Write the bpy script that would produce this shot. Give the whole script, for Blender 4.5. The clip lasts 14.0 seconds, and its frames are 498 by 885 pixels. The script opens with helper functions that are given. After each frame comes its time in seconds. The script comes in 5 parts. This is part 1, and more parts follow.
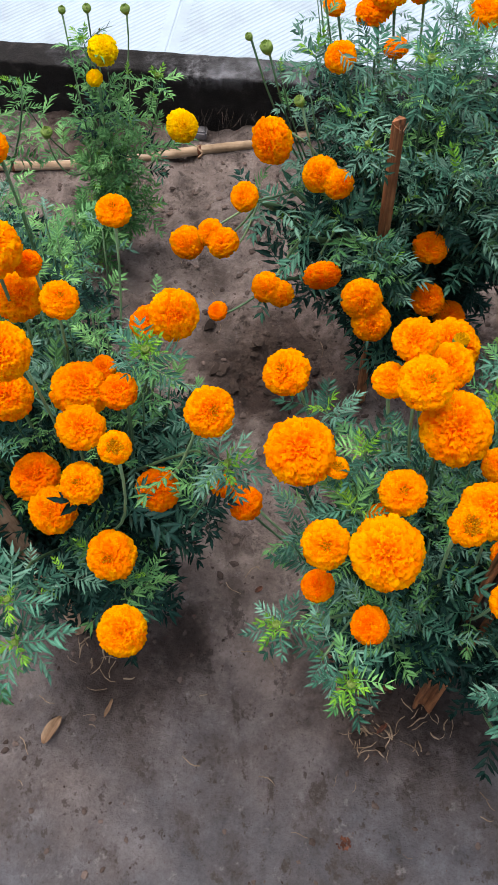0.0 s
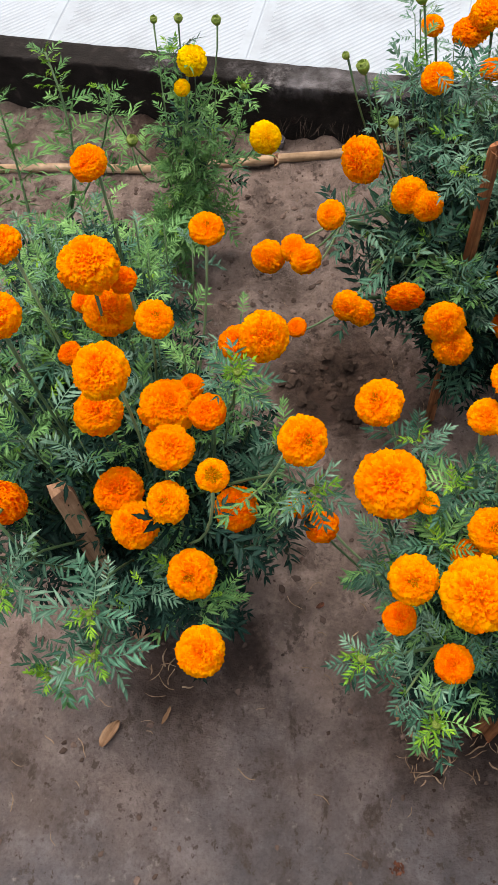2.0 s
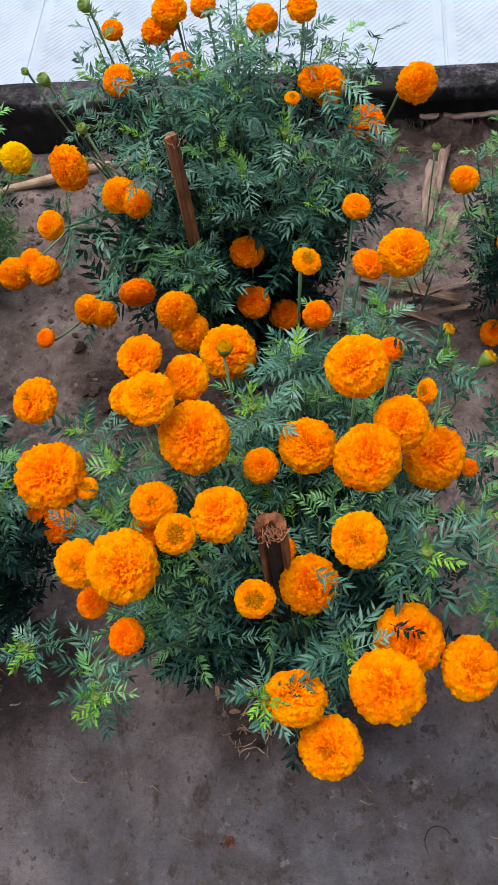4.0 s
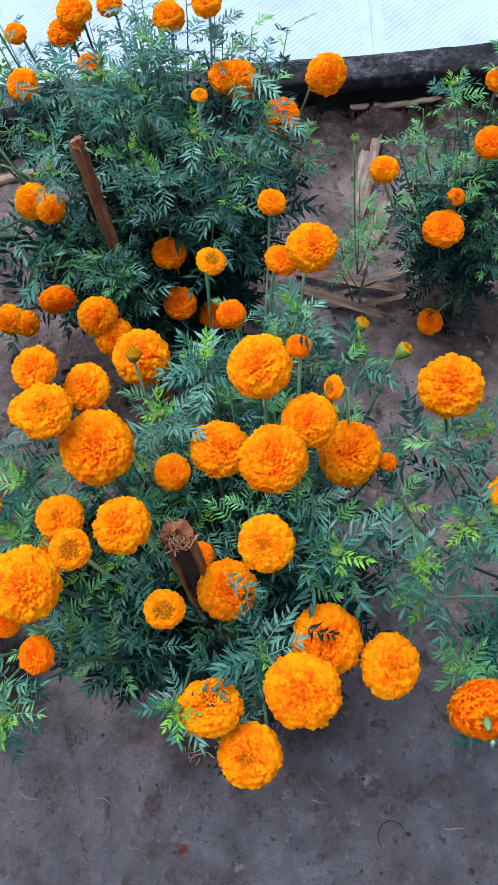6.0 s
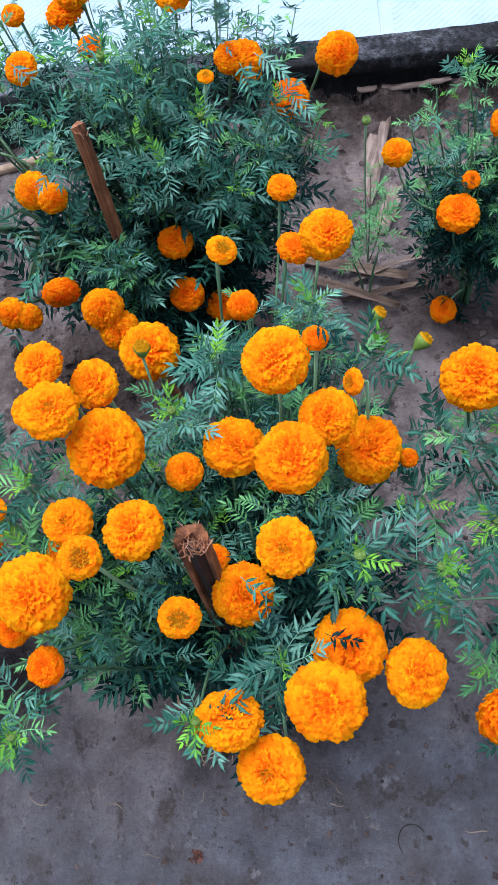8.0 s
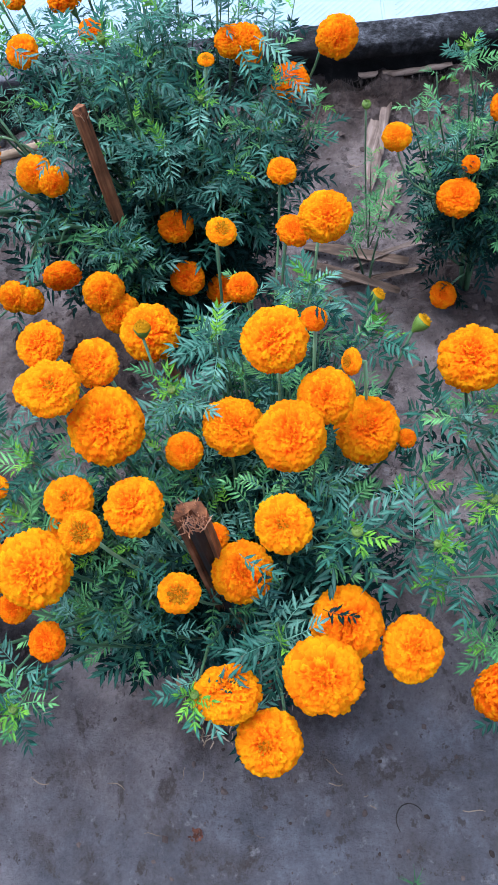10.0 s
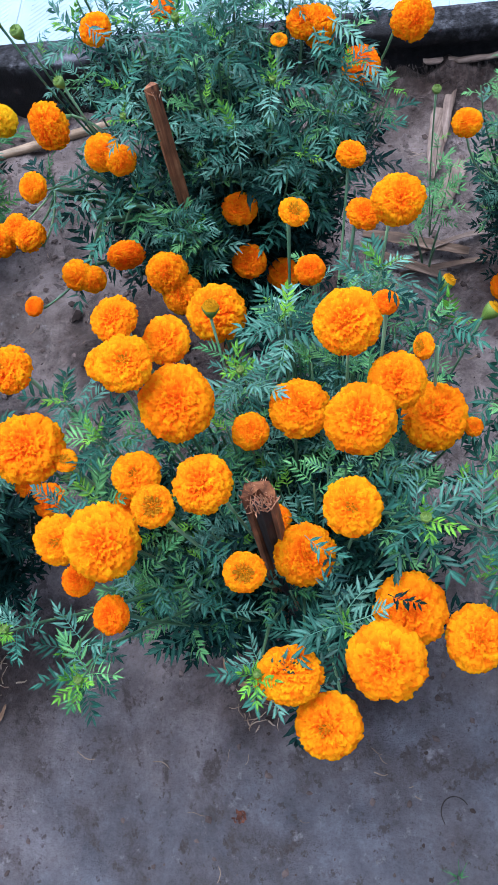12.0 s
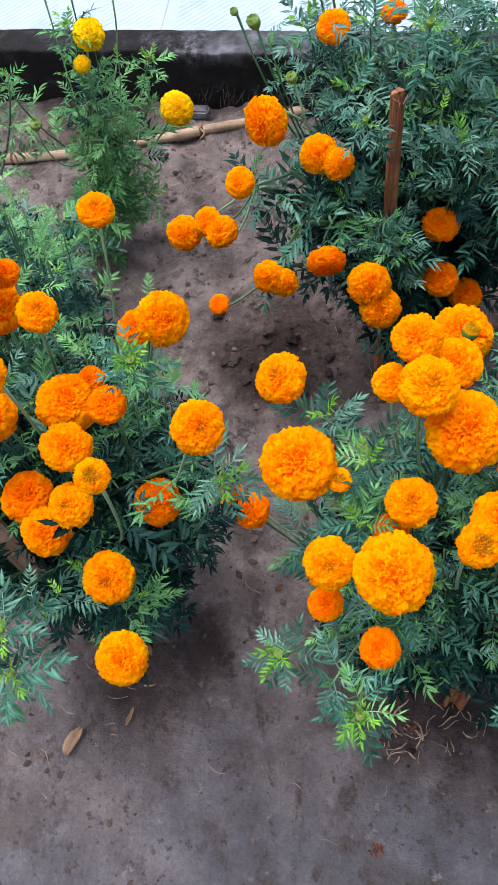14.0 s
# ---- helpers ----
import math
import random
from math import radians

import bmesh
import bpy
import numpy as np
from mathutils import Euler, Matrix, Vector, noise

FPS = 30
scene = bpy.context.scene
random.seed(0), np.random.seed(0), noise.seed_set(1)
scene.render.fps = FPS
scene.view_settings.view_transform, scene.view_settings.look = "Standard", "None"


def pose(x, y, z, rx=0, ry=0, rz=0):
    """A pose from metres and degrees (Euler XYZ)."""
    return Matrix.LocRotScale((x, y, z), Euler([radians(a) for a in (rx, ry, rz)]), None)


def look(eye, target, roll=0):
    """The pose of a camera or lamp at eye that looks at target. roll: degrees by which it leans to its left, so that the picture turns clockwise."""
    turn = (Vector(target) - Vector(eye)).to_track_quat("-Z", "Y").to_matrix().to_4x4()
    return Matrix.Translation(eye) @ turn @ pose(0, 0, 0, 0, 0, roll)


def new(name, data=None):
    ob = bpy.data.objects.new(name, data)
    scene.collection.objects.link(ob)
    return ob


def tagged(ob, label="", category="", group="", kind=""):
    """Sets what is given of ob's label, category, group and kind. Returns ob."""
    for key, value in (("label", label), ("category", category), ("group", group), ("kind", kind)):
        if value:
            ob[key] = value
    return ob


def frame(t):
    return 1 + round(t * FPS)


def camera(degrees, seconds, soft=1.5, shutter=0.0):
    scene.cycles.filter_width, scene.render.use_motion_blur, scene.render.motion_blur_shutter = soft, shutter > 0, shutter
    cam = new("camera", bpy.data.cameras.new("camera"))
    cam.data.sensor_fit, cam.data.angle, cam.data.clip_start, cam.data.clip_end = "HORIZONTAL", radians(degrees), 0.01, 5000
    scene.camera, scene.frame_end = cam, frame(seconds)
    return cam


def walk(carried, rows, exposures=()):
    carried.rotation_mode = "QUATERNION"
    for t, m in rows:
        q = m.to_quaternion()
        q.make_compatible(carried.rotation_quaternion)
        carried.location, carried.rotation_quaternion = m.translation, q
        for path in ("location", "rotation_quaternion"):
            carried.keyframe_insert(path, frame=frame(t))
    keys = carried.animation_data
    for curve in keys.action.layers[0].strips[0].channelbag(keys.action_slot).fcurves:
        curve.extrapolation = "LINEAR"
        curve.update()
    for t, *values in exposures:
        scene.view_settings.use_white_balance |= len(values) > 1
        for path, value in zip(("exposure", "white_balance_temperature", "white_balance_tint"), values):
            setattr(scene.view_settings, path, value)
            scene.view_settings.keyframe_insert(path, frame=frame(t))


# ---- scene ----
cam = camera(32.2, 14.0)
PATH = [
    (0, (0.06, 0.03, 1.632), (0.016, 1.001, -0.116), -4.6),
    (0.5, (0.008, 0.041, 1.651), (-0.12, 1.006, -0.096), -7.1),
    (1, (-0.013, 0.051, 1.657), (-0.162, 1.022, -0.084), -7.8),
    (1.5, (-0.018, 0.058, 1.646), (-0.155, 1.038, -0.093), -6.6),
    (2, (0.008, 0.059, 1.649), (-0.134, 1.023, -0.097), -6.8),
    (2.5, (0.091, 0.064, 1.645), (-0.039, 1.039, -0.097), -8.1),
    (3, (0.213, 0.053, 1.634), (0.117, 1.026, -0.111), -8.8),
    (3.5, (0.288, 0.028, 1.652), (0.222, 0.99, -0.1), -10.2),
    (4, (0.345, 0.009, 1.648), (0.294, 0.982, -0.098), -11.6),
    (4.2, (0.363, 0.002, 1.649), (0.32, 0.971, -0.1), -11.8),
    (6.3, (0.43, 0.014, 1.624), (0.437, 0.971, -0.132), -11.9),
    (6.5, (0.432, 0.011, 1.62), (0.452, 0.97, -0.135), -11.4),
    (7, (0.424, 0.015, 1.607), (0.448, 0.966, -0.152), -11.5),
    (7.5, (0.421, 0.03, 1.604), (0.411, 0.968, -0.162), -13.4),
    (8, (0.415, 0.046, 1.594), (0.397, 0.984, -0.172), -13.7),
    (8.2, (0.414, 0.04, 1.6), (0.39, 0.968, -0.171), -14.0),
    (10.5, (0.415, 0.03, 1.593), (0.388, 0.95, -0.183), -14.1),
    (11, (0.402, 0.037, 1.589), (0.354, 0.961, -0.185), -14.5),
    (11.5, (0.381, 0.035, 1.594), (0.292, 0.946, -0.185), -16.3),
    (12, (0.38, 0.028, 1.593), (0.266, 0.943, -0.182), -17.0),
    (12.5, (0.371, 0.028, 1.597), (0.242, 0.944, -0.176), -17.2),
    (13, (0.294, 0.033, 1.62), (0.16, 0.94, -0.157), -17.3),
    (13.5, (0.15, 0.063, 1.61), (0.028, 0.986, -0.16), -16.0),
    (14, (0.103, 0.096, 1.594), (-0.026, 1.014, -0.179), -12.1),
]
# the phone's exposure and white balance drift a little on the way: seconds, stops, kelvin, tint
BALANCE = [
    (0.0, 1.38, 7300, 15),
    (0.6, 1.27, 7950, 19),
    (1.2, 1.25, 8500, 22),
    (3.0, 1.38, 8450, 17),
    (4.0, 1.18, 7150, 19),
    (6.5, 1.45, 5950, 15),
    (11.0, 1.57, 5550, 14),
    (12.8, 1.57, 5700, 16),
    (14.0, 1.55, 6550, 17),
]
walk(cam, [(t, look(eye, target, roll)) for t, eye, target, roll in PATH], BALANCE)
SKY, SUN = 0.108, 1.5

# ---- world and light: a bright overcast sky ----
world = bpy.data.worlds.new("sky")
scene.world = world
world.use_nodes = True
wn, wl = world.node_tree.nodes, world.node_tree.links
sky = wn.new("ShaderNodeTexSky")
sky.sky_type = "NISHITA"
sky.sun_disc = False
sky.sun_elevation = radians(73)
sky.sun_rotation = radians(-36)
sky.air_density, sky.dust_density, sky.ozone_density = 1.0, 3.0, 1.2
# high thin cloud takes most of the blue out of the sky
cloud = wn.new("ShaderNodeHueSaturation")
cloud.inputs["Saturation"].default_value = 0.62
wl.new(sky.outputs[0], cloud.inputs["Color"])
wl.new(cloud.outputs[0], wn["Background"].inputs[0])
wn["Background"].inputs[1].default_value = SKY

sun = new("sun", bpy.data.lights.new("sun", "SUN"))
sun.data.energy, sun.data.angle, sun.data.color = SUN, radians(45), (0.95, 0.97, 1.0)
sun.matrix_world = look((-0.35, 1.35, 4.0), (0.2, 0.8, 0.0))


# ---- materials ----
class Mat:
    """A node material with a Principled shader and short ways to texture nodes."""

    def __init__(self, name, rough=0.6, spec=0.5):
        self.m = bpy.data.materials.new(name)
        self.m.use_nodes = True
        self.n, self.l = self.m.node_tree.nodes, self.m.node_tree.links
        self.p = self.n["Principled BSDF"]
        self.p.inputs["Roughness"].default_value = rough
        self.p.inputs["Specular IOR Level"].default_value = spec
        self.co = self.n.new("ShaderNodeTexCoord").outputs["Object"]

    def noise(self, scale, detail=6, rough=0.6, stretch=None):
        t = self.n.new("ShaderNodeTexNoise")
        t.inputs["Scale"].default_value, t.inputs["Detail"].default_value, t.inputs["Roughness"].default_value = scale, detail, rough
        co = self.co
        if stretch:
            mp = self.n.new("ShaderNodeMapping")
            mp.inputs["Scale"].default_value = stretch
            self.l.new(co, mp.inputs[0])
            co = mp.outputs[0]
        self.l.new(co, t.inputs["Vector"])
        return t.outputs["Fac"]

    def ramp(self, fac, *stops):
        r = self.n.new("ShaderNodeValToRGB")
        e = r.color_ramp.elements
        while len(e) < len(stops):
            e.new(0.5)
        for k, (at, c) in enumerate(stops):
            e[k].position = at
            e[k].color = (*c, 1) if len(c) == 3 else c
        self.l.new(fac, r.inputs[0])
        return r.outputs[0]

    def mix(self, fac, a, b, mode="MIX"):
        x = self.n.new("ShaderNodeMix")
        x.data_type, x.blend_type = "RGBA", mode
        for sock, v in ((x.inputs[0], fac), (x.inputs[6], a), (x.inputs[7], b)):
            if isinstance(v, (int, float)):
                sock.default_value = v
            elif isinstance(v, tuple):
                sock.default_value = (*v, 1)
            else:
                self.l.new(v, sock)
        return x.outputs[2]

    def math(self, op, a, b=0.0):
        x = self.n.new("ShaderNodeMath")
        x.operation = op
        for sock, v in ((x.inputs[0], a), (x.inputs[1], b)):
            if isinstance(v, (int, float)):
                sock.default_value = v
            else:
                self.l.new(v, sock)
        return x.outputs[0]

    def axis(self, k):
        s = self.n.new("ShaderNodeSeparateXYZ")
        self.l.new(self.co, s.inputs[0])
        return s.outputs[k]

    def island(self):
        return self.n.new("ShaderNodeNewGeometry").outputs["Random Per Island"]

    def each(self):
        return self.n.new("ShaderNodeObjectInfo").outputs["Random"]

    def colour(self, c):
        if isinstance(c, tuple):
            self.p.inputs["Base Color"].default_value = (*c, 1)
        else:
            self.l.new(c, self.p.inputs["Base Color"])
        return self

    def bump(self, fac, strength=0.4, distance=0.004):
        b = self.n.new("ShaderNodeBump")
        b.inputs["Strength"].default_value, b.inputs["Distance"].default_value = strength, distance
        self.l.new(fac, b.inputs["Height"])
        self.l.new(b.outputs[0], self.p.inputs["Normal"])
        return self

    def rough(self, fac):
        self.l.new(fac, self.p.inputs["Roughness"])
        return self

    def thin(self, colour, share):
        """Lets light through, as petals and leaves do."""
        t = self.n.new("ShaderNodeBsdfTranslucent")
        mx = self.n.new("ShaderNodeMixShader")
        mx.inputs[0].default_value = share
        if isinstance(colour, tuple):
            t.inputs[0].default_value = (*colour, 1)
        else:
            self.l.new(colour, t.inputs[0])
        out = self.n["Material Output"]
        self.l.new(self.p.outputs[0], mx.inputs[1])
        self.l.new(t.outputs[0], mx.inputs[2])
        self.l.new(mx.outputs[0], out.inputs[0])
        return self


def petal_material(name, dark, mid, light):
    m = Mat(name, 0.9, 0.0)
    tone = m.ramp(m.island(), (0.0, dark), (0.45, mid), (1.0, light))
    vein = m.ramp(m.noise(9, 3), (0.35, (0.94, 0.90, 0.9)), (0.7, (1, 1, 1)))
    c = m.mix(1.0, tone, vein, "MULTIPLY")
    # a petal's base: deeper orange than its frilled rim, plus painted shade of the gaps
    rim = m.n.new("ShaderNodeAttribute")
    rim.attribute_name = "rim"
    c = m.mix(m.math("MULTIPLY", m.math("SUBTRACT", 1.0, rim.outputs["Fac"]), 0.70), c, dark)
    warm = m.mix(m.each(), (1, 0.93, 1), (1, 1.04, 1))
    c = m.mix(1.0, c, warm, "MULTIPLY")
    return m.colour(c).thin(c, 0.60).m


def leaf_material(name, dark, light, rough=0.5, sheen=0.13):
    m = Mat(name, rough, sheen)
    tone = m.n.new("ShaderNodeAttribute")
    tone.attribute_name = "tone"
    own = m.math("FRACT", m.math("ADD", m.each(), tone.outputs["Fac"]))
    c = m.mix(m.math("POWER", own, 1.8), dark, light)
    c = m.mix(m.math("MULTIPLY", m.island(), 0.4), c, light)
    blotch = m.ramp(m.noise(55, 4), (0.32, (0.58, 0.64, 0.62)), (0.68, (1.22, 1.18, 1.16)))
    c = m.mix(1.0, c, blotch, "MULTIPLY")
    rib = m.n.new("ShaderNodeAttribute")
    rib.attribute_name = "rib"
    pale = m.mix(1.0, c, (1.8, 1.65, 1.6), "MULTIPLY")
    c = m.mix(m.math("POWER", rib.outputs["Fac"], 3.0), c, pale)
    return m.colour(c).bump(m.noise(260, 2), 0.25, 0.0006).thin(m.mix(1.0, c, (1.3, 1.4, 0.5), "MULTIPLY"), 0.10).m


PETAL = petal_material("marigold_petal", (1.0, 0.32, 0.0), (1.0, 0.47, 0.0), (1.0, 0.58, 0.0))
# deeper orange: own colour of some heads, and painted shade on hidden, low ones
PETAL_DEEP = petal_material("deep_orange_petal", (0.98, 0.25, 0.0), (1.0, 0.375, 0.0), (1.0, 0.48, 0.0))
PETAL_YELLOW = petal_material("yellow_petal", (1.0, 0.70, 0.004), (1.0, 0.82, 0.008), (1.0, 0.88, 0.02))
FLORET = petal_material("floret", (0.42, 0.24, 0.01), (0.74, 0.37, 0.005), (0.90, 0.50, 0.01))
# near-black: inner foliage shade painted into the older leaves' own dark green
LEAF_OLD_SHADED = leaf_material("old_shaded_marigold_leaf", (0.001, 0.009, 0.008), (0.010, 0.042, 0.036), 0.45, 0.06)
LEAF = leaf_material("marigold_leaf", (0.005, 0.033, 0.024), (0.046, 0.160, 0.114), 0.38)
# paler and bluer: sky light on the outer leaves, painted into their colour
LEAF_LIT = leaf_material("lit_leaf", (0.022, 0.088, 0.065), (0.098, 0.235, 0.178), 0.42, 0.24)
LEAF_YOUNG = leaf_material("young_leaf", (0.05, 0.17, 0.02), (0.13, 0.32, 0.03), 0.5)
LEAF_FRESH = leaf_material("fresh_leaf", (0.028, 0.120, 0.048), (0.115, 0.300, 0.105), 0.42)


def stem_material(name, a, b):
    m = Mat(name, 0.5, 0.35)
    c = m.ramp(m.noise(30, 4, stretch=(1, 1, 0.25)), (0.3, a), (0.7, b))
    return m.colour(c).bump(m.noise(240, 2, stretch=(1, 1, 0.1)), 0.3, 0.0006).m


STEM = stem_material("green_stem", (0.026, 0.080, 0.040), (0.085, 0.175, 0.080))
STEM_PALE = stem_material("pale_peduncle", (0.12, 0.24, 0.13), (0.2, 0.34, 0.17))
CALYX = stem_material("calyx_green", (0.07, 0.16, 0.06), (0.15, 0.26, 0.10))
BUD = stem_material("bud_green", (0.06, 0.14, 0.02), (0.17, 0.25, 0.04))


def soil_material():
    m = Mat("bare_soil", 0.8, 0.25)
    y = m.axis(1)
    big = m.noise(3.2, 5)
    # trodden grey crust in front, loose brown earth in the bed
    bed = m.math("ADD", m.math("MULTIPLY", y, 1.0), m.math("MULTIPLY", big, 0.9))
    where = m.ramp(bed, (0.56, (0, 0, 0)), (0.98, (1, 1, 1)))
    grey = m.ramp(m.noise(11, 8, 0.65), (0.26, (0.058, 0.058, 0.064)), (0.48, (0.104, 0.104, 0.115)), (0.72, (0.176, 0.178, 0.200)))
    brown = m.ramp(m.noise(14, 8, 0.7), (0.3, (0.085, 0.067, 0.060)), (0.5, (0.192, 0.155, 0.141)), (0.74, (0.30, 0.253, 0.234)))
    c = m.mix(where, grey, brown)
    # brown earth that shows where the grey crust is scuffed, in ragged patches and small flecks
    earth = (0.056, 0.043, 0.037)
    for scale, lo, hi, share in ((4.5, 0.42, 0.54, 0.5), (10, 0.40, 0.45, 0.5), (19, 0.385, 0.42, 0.8), (41, 0.375, 0.40, 0.85), (95, 0.34, 0.38, 0.5)):
        worn = m.ramp(m.noise(scale, 8, 0.72, stretch=(1, 0.8, 1)), (lo, (share, share, share)), (hi, (0, 0, 0)))
        c = m.mix(worn, c, earth)
    pale = m.ramp(m.noise(33, 7, 0.7), (0.60, (0, 0, 0)), (0.70, (0.5, 0.5, 0.5)))
    c = m.mix(pale, c, (0.30, 0.285, 0.285))
    pits = m.ramp(m.noise(48, 5, 0.6), (0.27, (0.40, 0.36, 0.35)), (0.34, (1, 1, 1)))
    c = m.mix(1.0, c, pits, "MULTIPLY")
    grit = m.ramp(m.noise(150, 6, 0.75), (0.36, (0.70, 0.67, 0.65)), (0.50, (1, 1, 1)), (0.64, (1.15, 1.15, 1.15)))
    c = m.mix(0.6, c, grit, "MULTIPLY")
    # dark damp earth in the hollow and bank; under plants it includes painted shade
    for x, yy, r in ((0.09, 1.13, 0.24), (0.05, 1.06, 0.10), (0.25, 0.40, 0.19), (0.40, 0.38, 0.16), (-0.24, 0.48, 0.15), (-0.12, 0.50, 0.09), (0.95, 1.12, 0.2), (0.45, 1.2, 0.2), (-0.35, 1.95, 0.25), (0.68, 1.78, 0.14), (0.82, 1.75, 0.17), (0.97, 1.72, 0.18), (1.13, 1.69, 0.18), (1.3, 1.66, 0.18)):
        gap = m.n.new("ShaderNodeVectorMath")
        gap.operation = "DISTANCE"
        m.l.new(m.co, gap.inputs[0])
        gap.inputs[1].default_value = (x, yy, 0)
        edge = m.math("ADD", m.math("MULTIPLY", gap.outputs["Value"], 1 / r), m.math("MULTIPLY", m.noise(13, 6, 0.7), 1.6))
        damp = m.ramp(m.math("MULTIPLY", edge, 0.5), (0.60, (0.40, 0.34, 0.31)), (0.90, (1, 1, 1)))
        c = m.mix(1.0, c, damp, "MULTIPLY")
    wet = m.ramp(m.noise(5, 4), (0.35, (0.50, 0.50, 0.50)), (0.65, (0.8, 0.8, 0.8)))
    h = m.math("ADD", m.noise(70, 8, 0.7), m.math("ADD", m.math("MULTIPLY", m.noise(300, 4), 0.35), m.noise(28, 6, 0.7)))
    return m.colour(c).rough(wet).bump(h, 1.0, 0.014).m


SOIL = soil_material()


def clod_material(name, dark, light):
    m = Mat(name, 0.9, 0.15)
    c = m.mix(m.island(), dark, light)
    c = m.mix(1.0, c, m.ramp(m.noise(90, 5), (0.3, (0.7, 0.7, 0.7)), (0.7, (1.1, 1.1, 1.1))), "MULTIPLY")
    return m.colour(c).bump(m.noise(180, 5), 0.6, 0.003).m


CLOD = clod_material("soil_clod", (0.040, 0.029, 0.025), (0.135, 0.102, 0.09))
CLOD_DAMP = clod_material("damp_soil_clod", (0.016, 0.011, 0.009), (0.050, 0.036, 0.030))


def wall_material():
    m = Mat("weathered_plaster", 0.85, 0.2)
    z = m.axis(2)
    base = m.ramp(m.noise(15, 10, 0.78), (0.40, (0.009, 0.009, 0.010)), (0.50, (0.040, 0.041, 0.045)), (0.60, (0.125, 0.128, 0.138)), (0.74, (0.25, 0.255, 0.27)))
    speck = m.ramp(m.noise(70, 7, 0.75), (0.40, (0.16, 0.16, 0.16)), (0.54, (1, 1, 1)), (0.70, (1.5, 1.5, 1.5)))
    base = m.mix(1.0, base, speck, "MULTIPLY")
    # a stretch of the face that has kept its grey plaster
    keep = m.math("ADD", m.math("ABSOLUTE", m.math("SUBTRACT", m.axis(0), 0.08)), m.math("MULTIPLY", m.noise(9, 6), 0.45))
    c_keep = m.ramp(m.noise(13, 6), (0.34, (0.028, 0.028, 0.030)), (0.52, (0.075, 0.078, 0.085)), (0.72, (0.17, 0.178, 0.20)))
    base = m.mix(m.ramp(keep, (0.30, (1, 1, 1)), (0.42, (0, 0, 0))), base, c_keep)
    # black algae that grew up from the soil, with a ragged upper edge and tongues over the top
    line = m.math("ADD", m.math("ADD", m.math("MULTIPLY", z, 5.0), m.math("MULTIPLY", m.math("MINIMUM", m.axis(0), 0.25), 0.4)), m.math("MULTIPLY", m.noise(4.5, 6, 0.65, stretch=(1, 1, 0.35)), -1.5))
    algae = m.ramp(line, (0.0, (1, 1, 1)), (0.17, (0, 0, 0)))
    black = m.ramp(m.noise(26, 6), (0.3, (0.004, 0.004, 0.004)), (0.6, (0.012, 0.011, 0.011)), (0.8, (0.05, 0.046, 0.043)))
    c = m.mix(algae, base, black)
    return m.colour(c).bump(m.math("ADD", m.noise(60, 8, 0.7), m.noise(240, 4)), 0.8, 0.006).m


WALL = wall_material()


def white_tile_material():
    m = Mat("white_cement_tile", 0.55, 0.3)
    c = m.mix(m.each(), (0.29, 0.375, 0.445), (0.315, 0.405, 0.475))
    dirt = m.ramp(m.noise(6, 6, 0.65), (0.28, (0.80, 0.79, 0.78)), (0.55, (1, 1, 1)))
    return m.colour(m.mix(1.0, c, dirt, "MULTIPLY")).bump(m.noise(150, 4), 0.2, 0.001).m


TILE = white_tile_material()


def wood_material(name, a, b, c, stretch=(1, 1, 0.06), scale=160):
    m = Mat(name, 0.7, 0.25)
    grain = m.noise(scale, 5, 0.6, stretch=stretch)
    col = m.ramp(grain, (0.3, a), (0.5, b), (0.72, c))
    stain = m.ramp(m.noise(22, 4), (0.35, (0.6, 0.58, 0.55)), (0.6, (1, 1, 1)))
    return m.colour(m.mix(1.0, col, stain, "MULTIPLY")).bump(grain, 0.5, 0.0015).m


STAKE = wood_material("split_wood", (0.05, 0.020, 0.010), (0.22, 0.085, 0.036), (0.40, 0.18, 0.08))
FRAY = wood_material("torn_fibre", (0.40, 0.18, 0.10), (0.62, 0.32, 0.18), (0.75, 0.46, 0.30))
STRIP = wood_material("brown_husk", (0.05, 0.030, 0.020), (0.12, 0.078, 0.052), (0.22, 0.155, 0.11), (0.05, 1, 1), 110)
STAKE_PALE = wood_material("sawn_wood", (0.22, 0.12, 0.07), (0.45, 0.28, 0.18), (0.62, 0.43, 0.30))
CORE = wood_material("dark_pith", (0.008, 0.006, 0.006), (0.03, 0.022, 0.02), (0.10, 0.085, 0.08))
CANE = wood_material("dry_cane", (0.15, 0.095, 0.055), (0.33, 0.24, 0.16), (0.50, 0.43, 0.35), (0.04, 1, 1), 60)
STRAW = wood_material("straw", (0.14, 0.10, 0.065), (0.30, 0.22, 0.15), (0.45, 0.36, 0.27), (0.05, 1, 1), 120)
DRY_LEAF = wood_material("dry_leaf", (0.10, 0.055, 0.03), (0.26, 0.16, 0.095), (0.42, 0.30, 0.20), (0.12, 1, 1), 70)
HUSK = wood_material("dry_husk", (0.065, 0.043, 0.032), (0.165, 0.120, 0.095), (0.26, 0.20, 0.165), (0.05, 1, 1), 110)
ROOT = wood_material("dead_root", (0.012, 0.009, 0.007), (0.038, 0.029, 0.024), (0.09, 0.072, 0.06), (1, 1, 1), 90)
RUST = wood_material("rusty_brown", (0.02, 0.008, 0.005), (0.10, 0.035, 0.02), (0.17, 0.065, 0.035), (1, 1, 1), 90)
STONE = wood_material("grey_brick", (0.07, 0.07, 0.075), (0.14, 0.14, 0.15), (0.22, 0.22, 0.24), (1, 1, 1), 40)


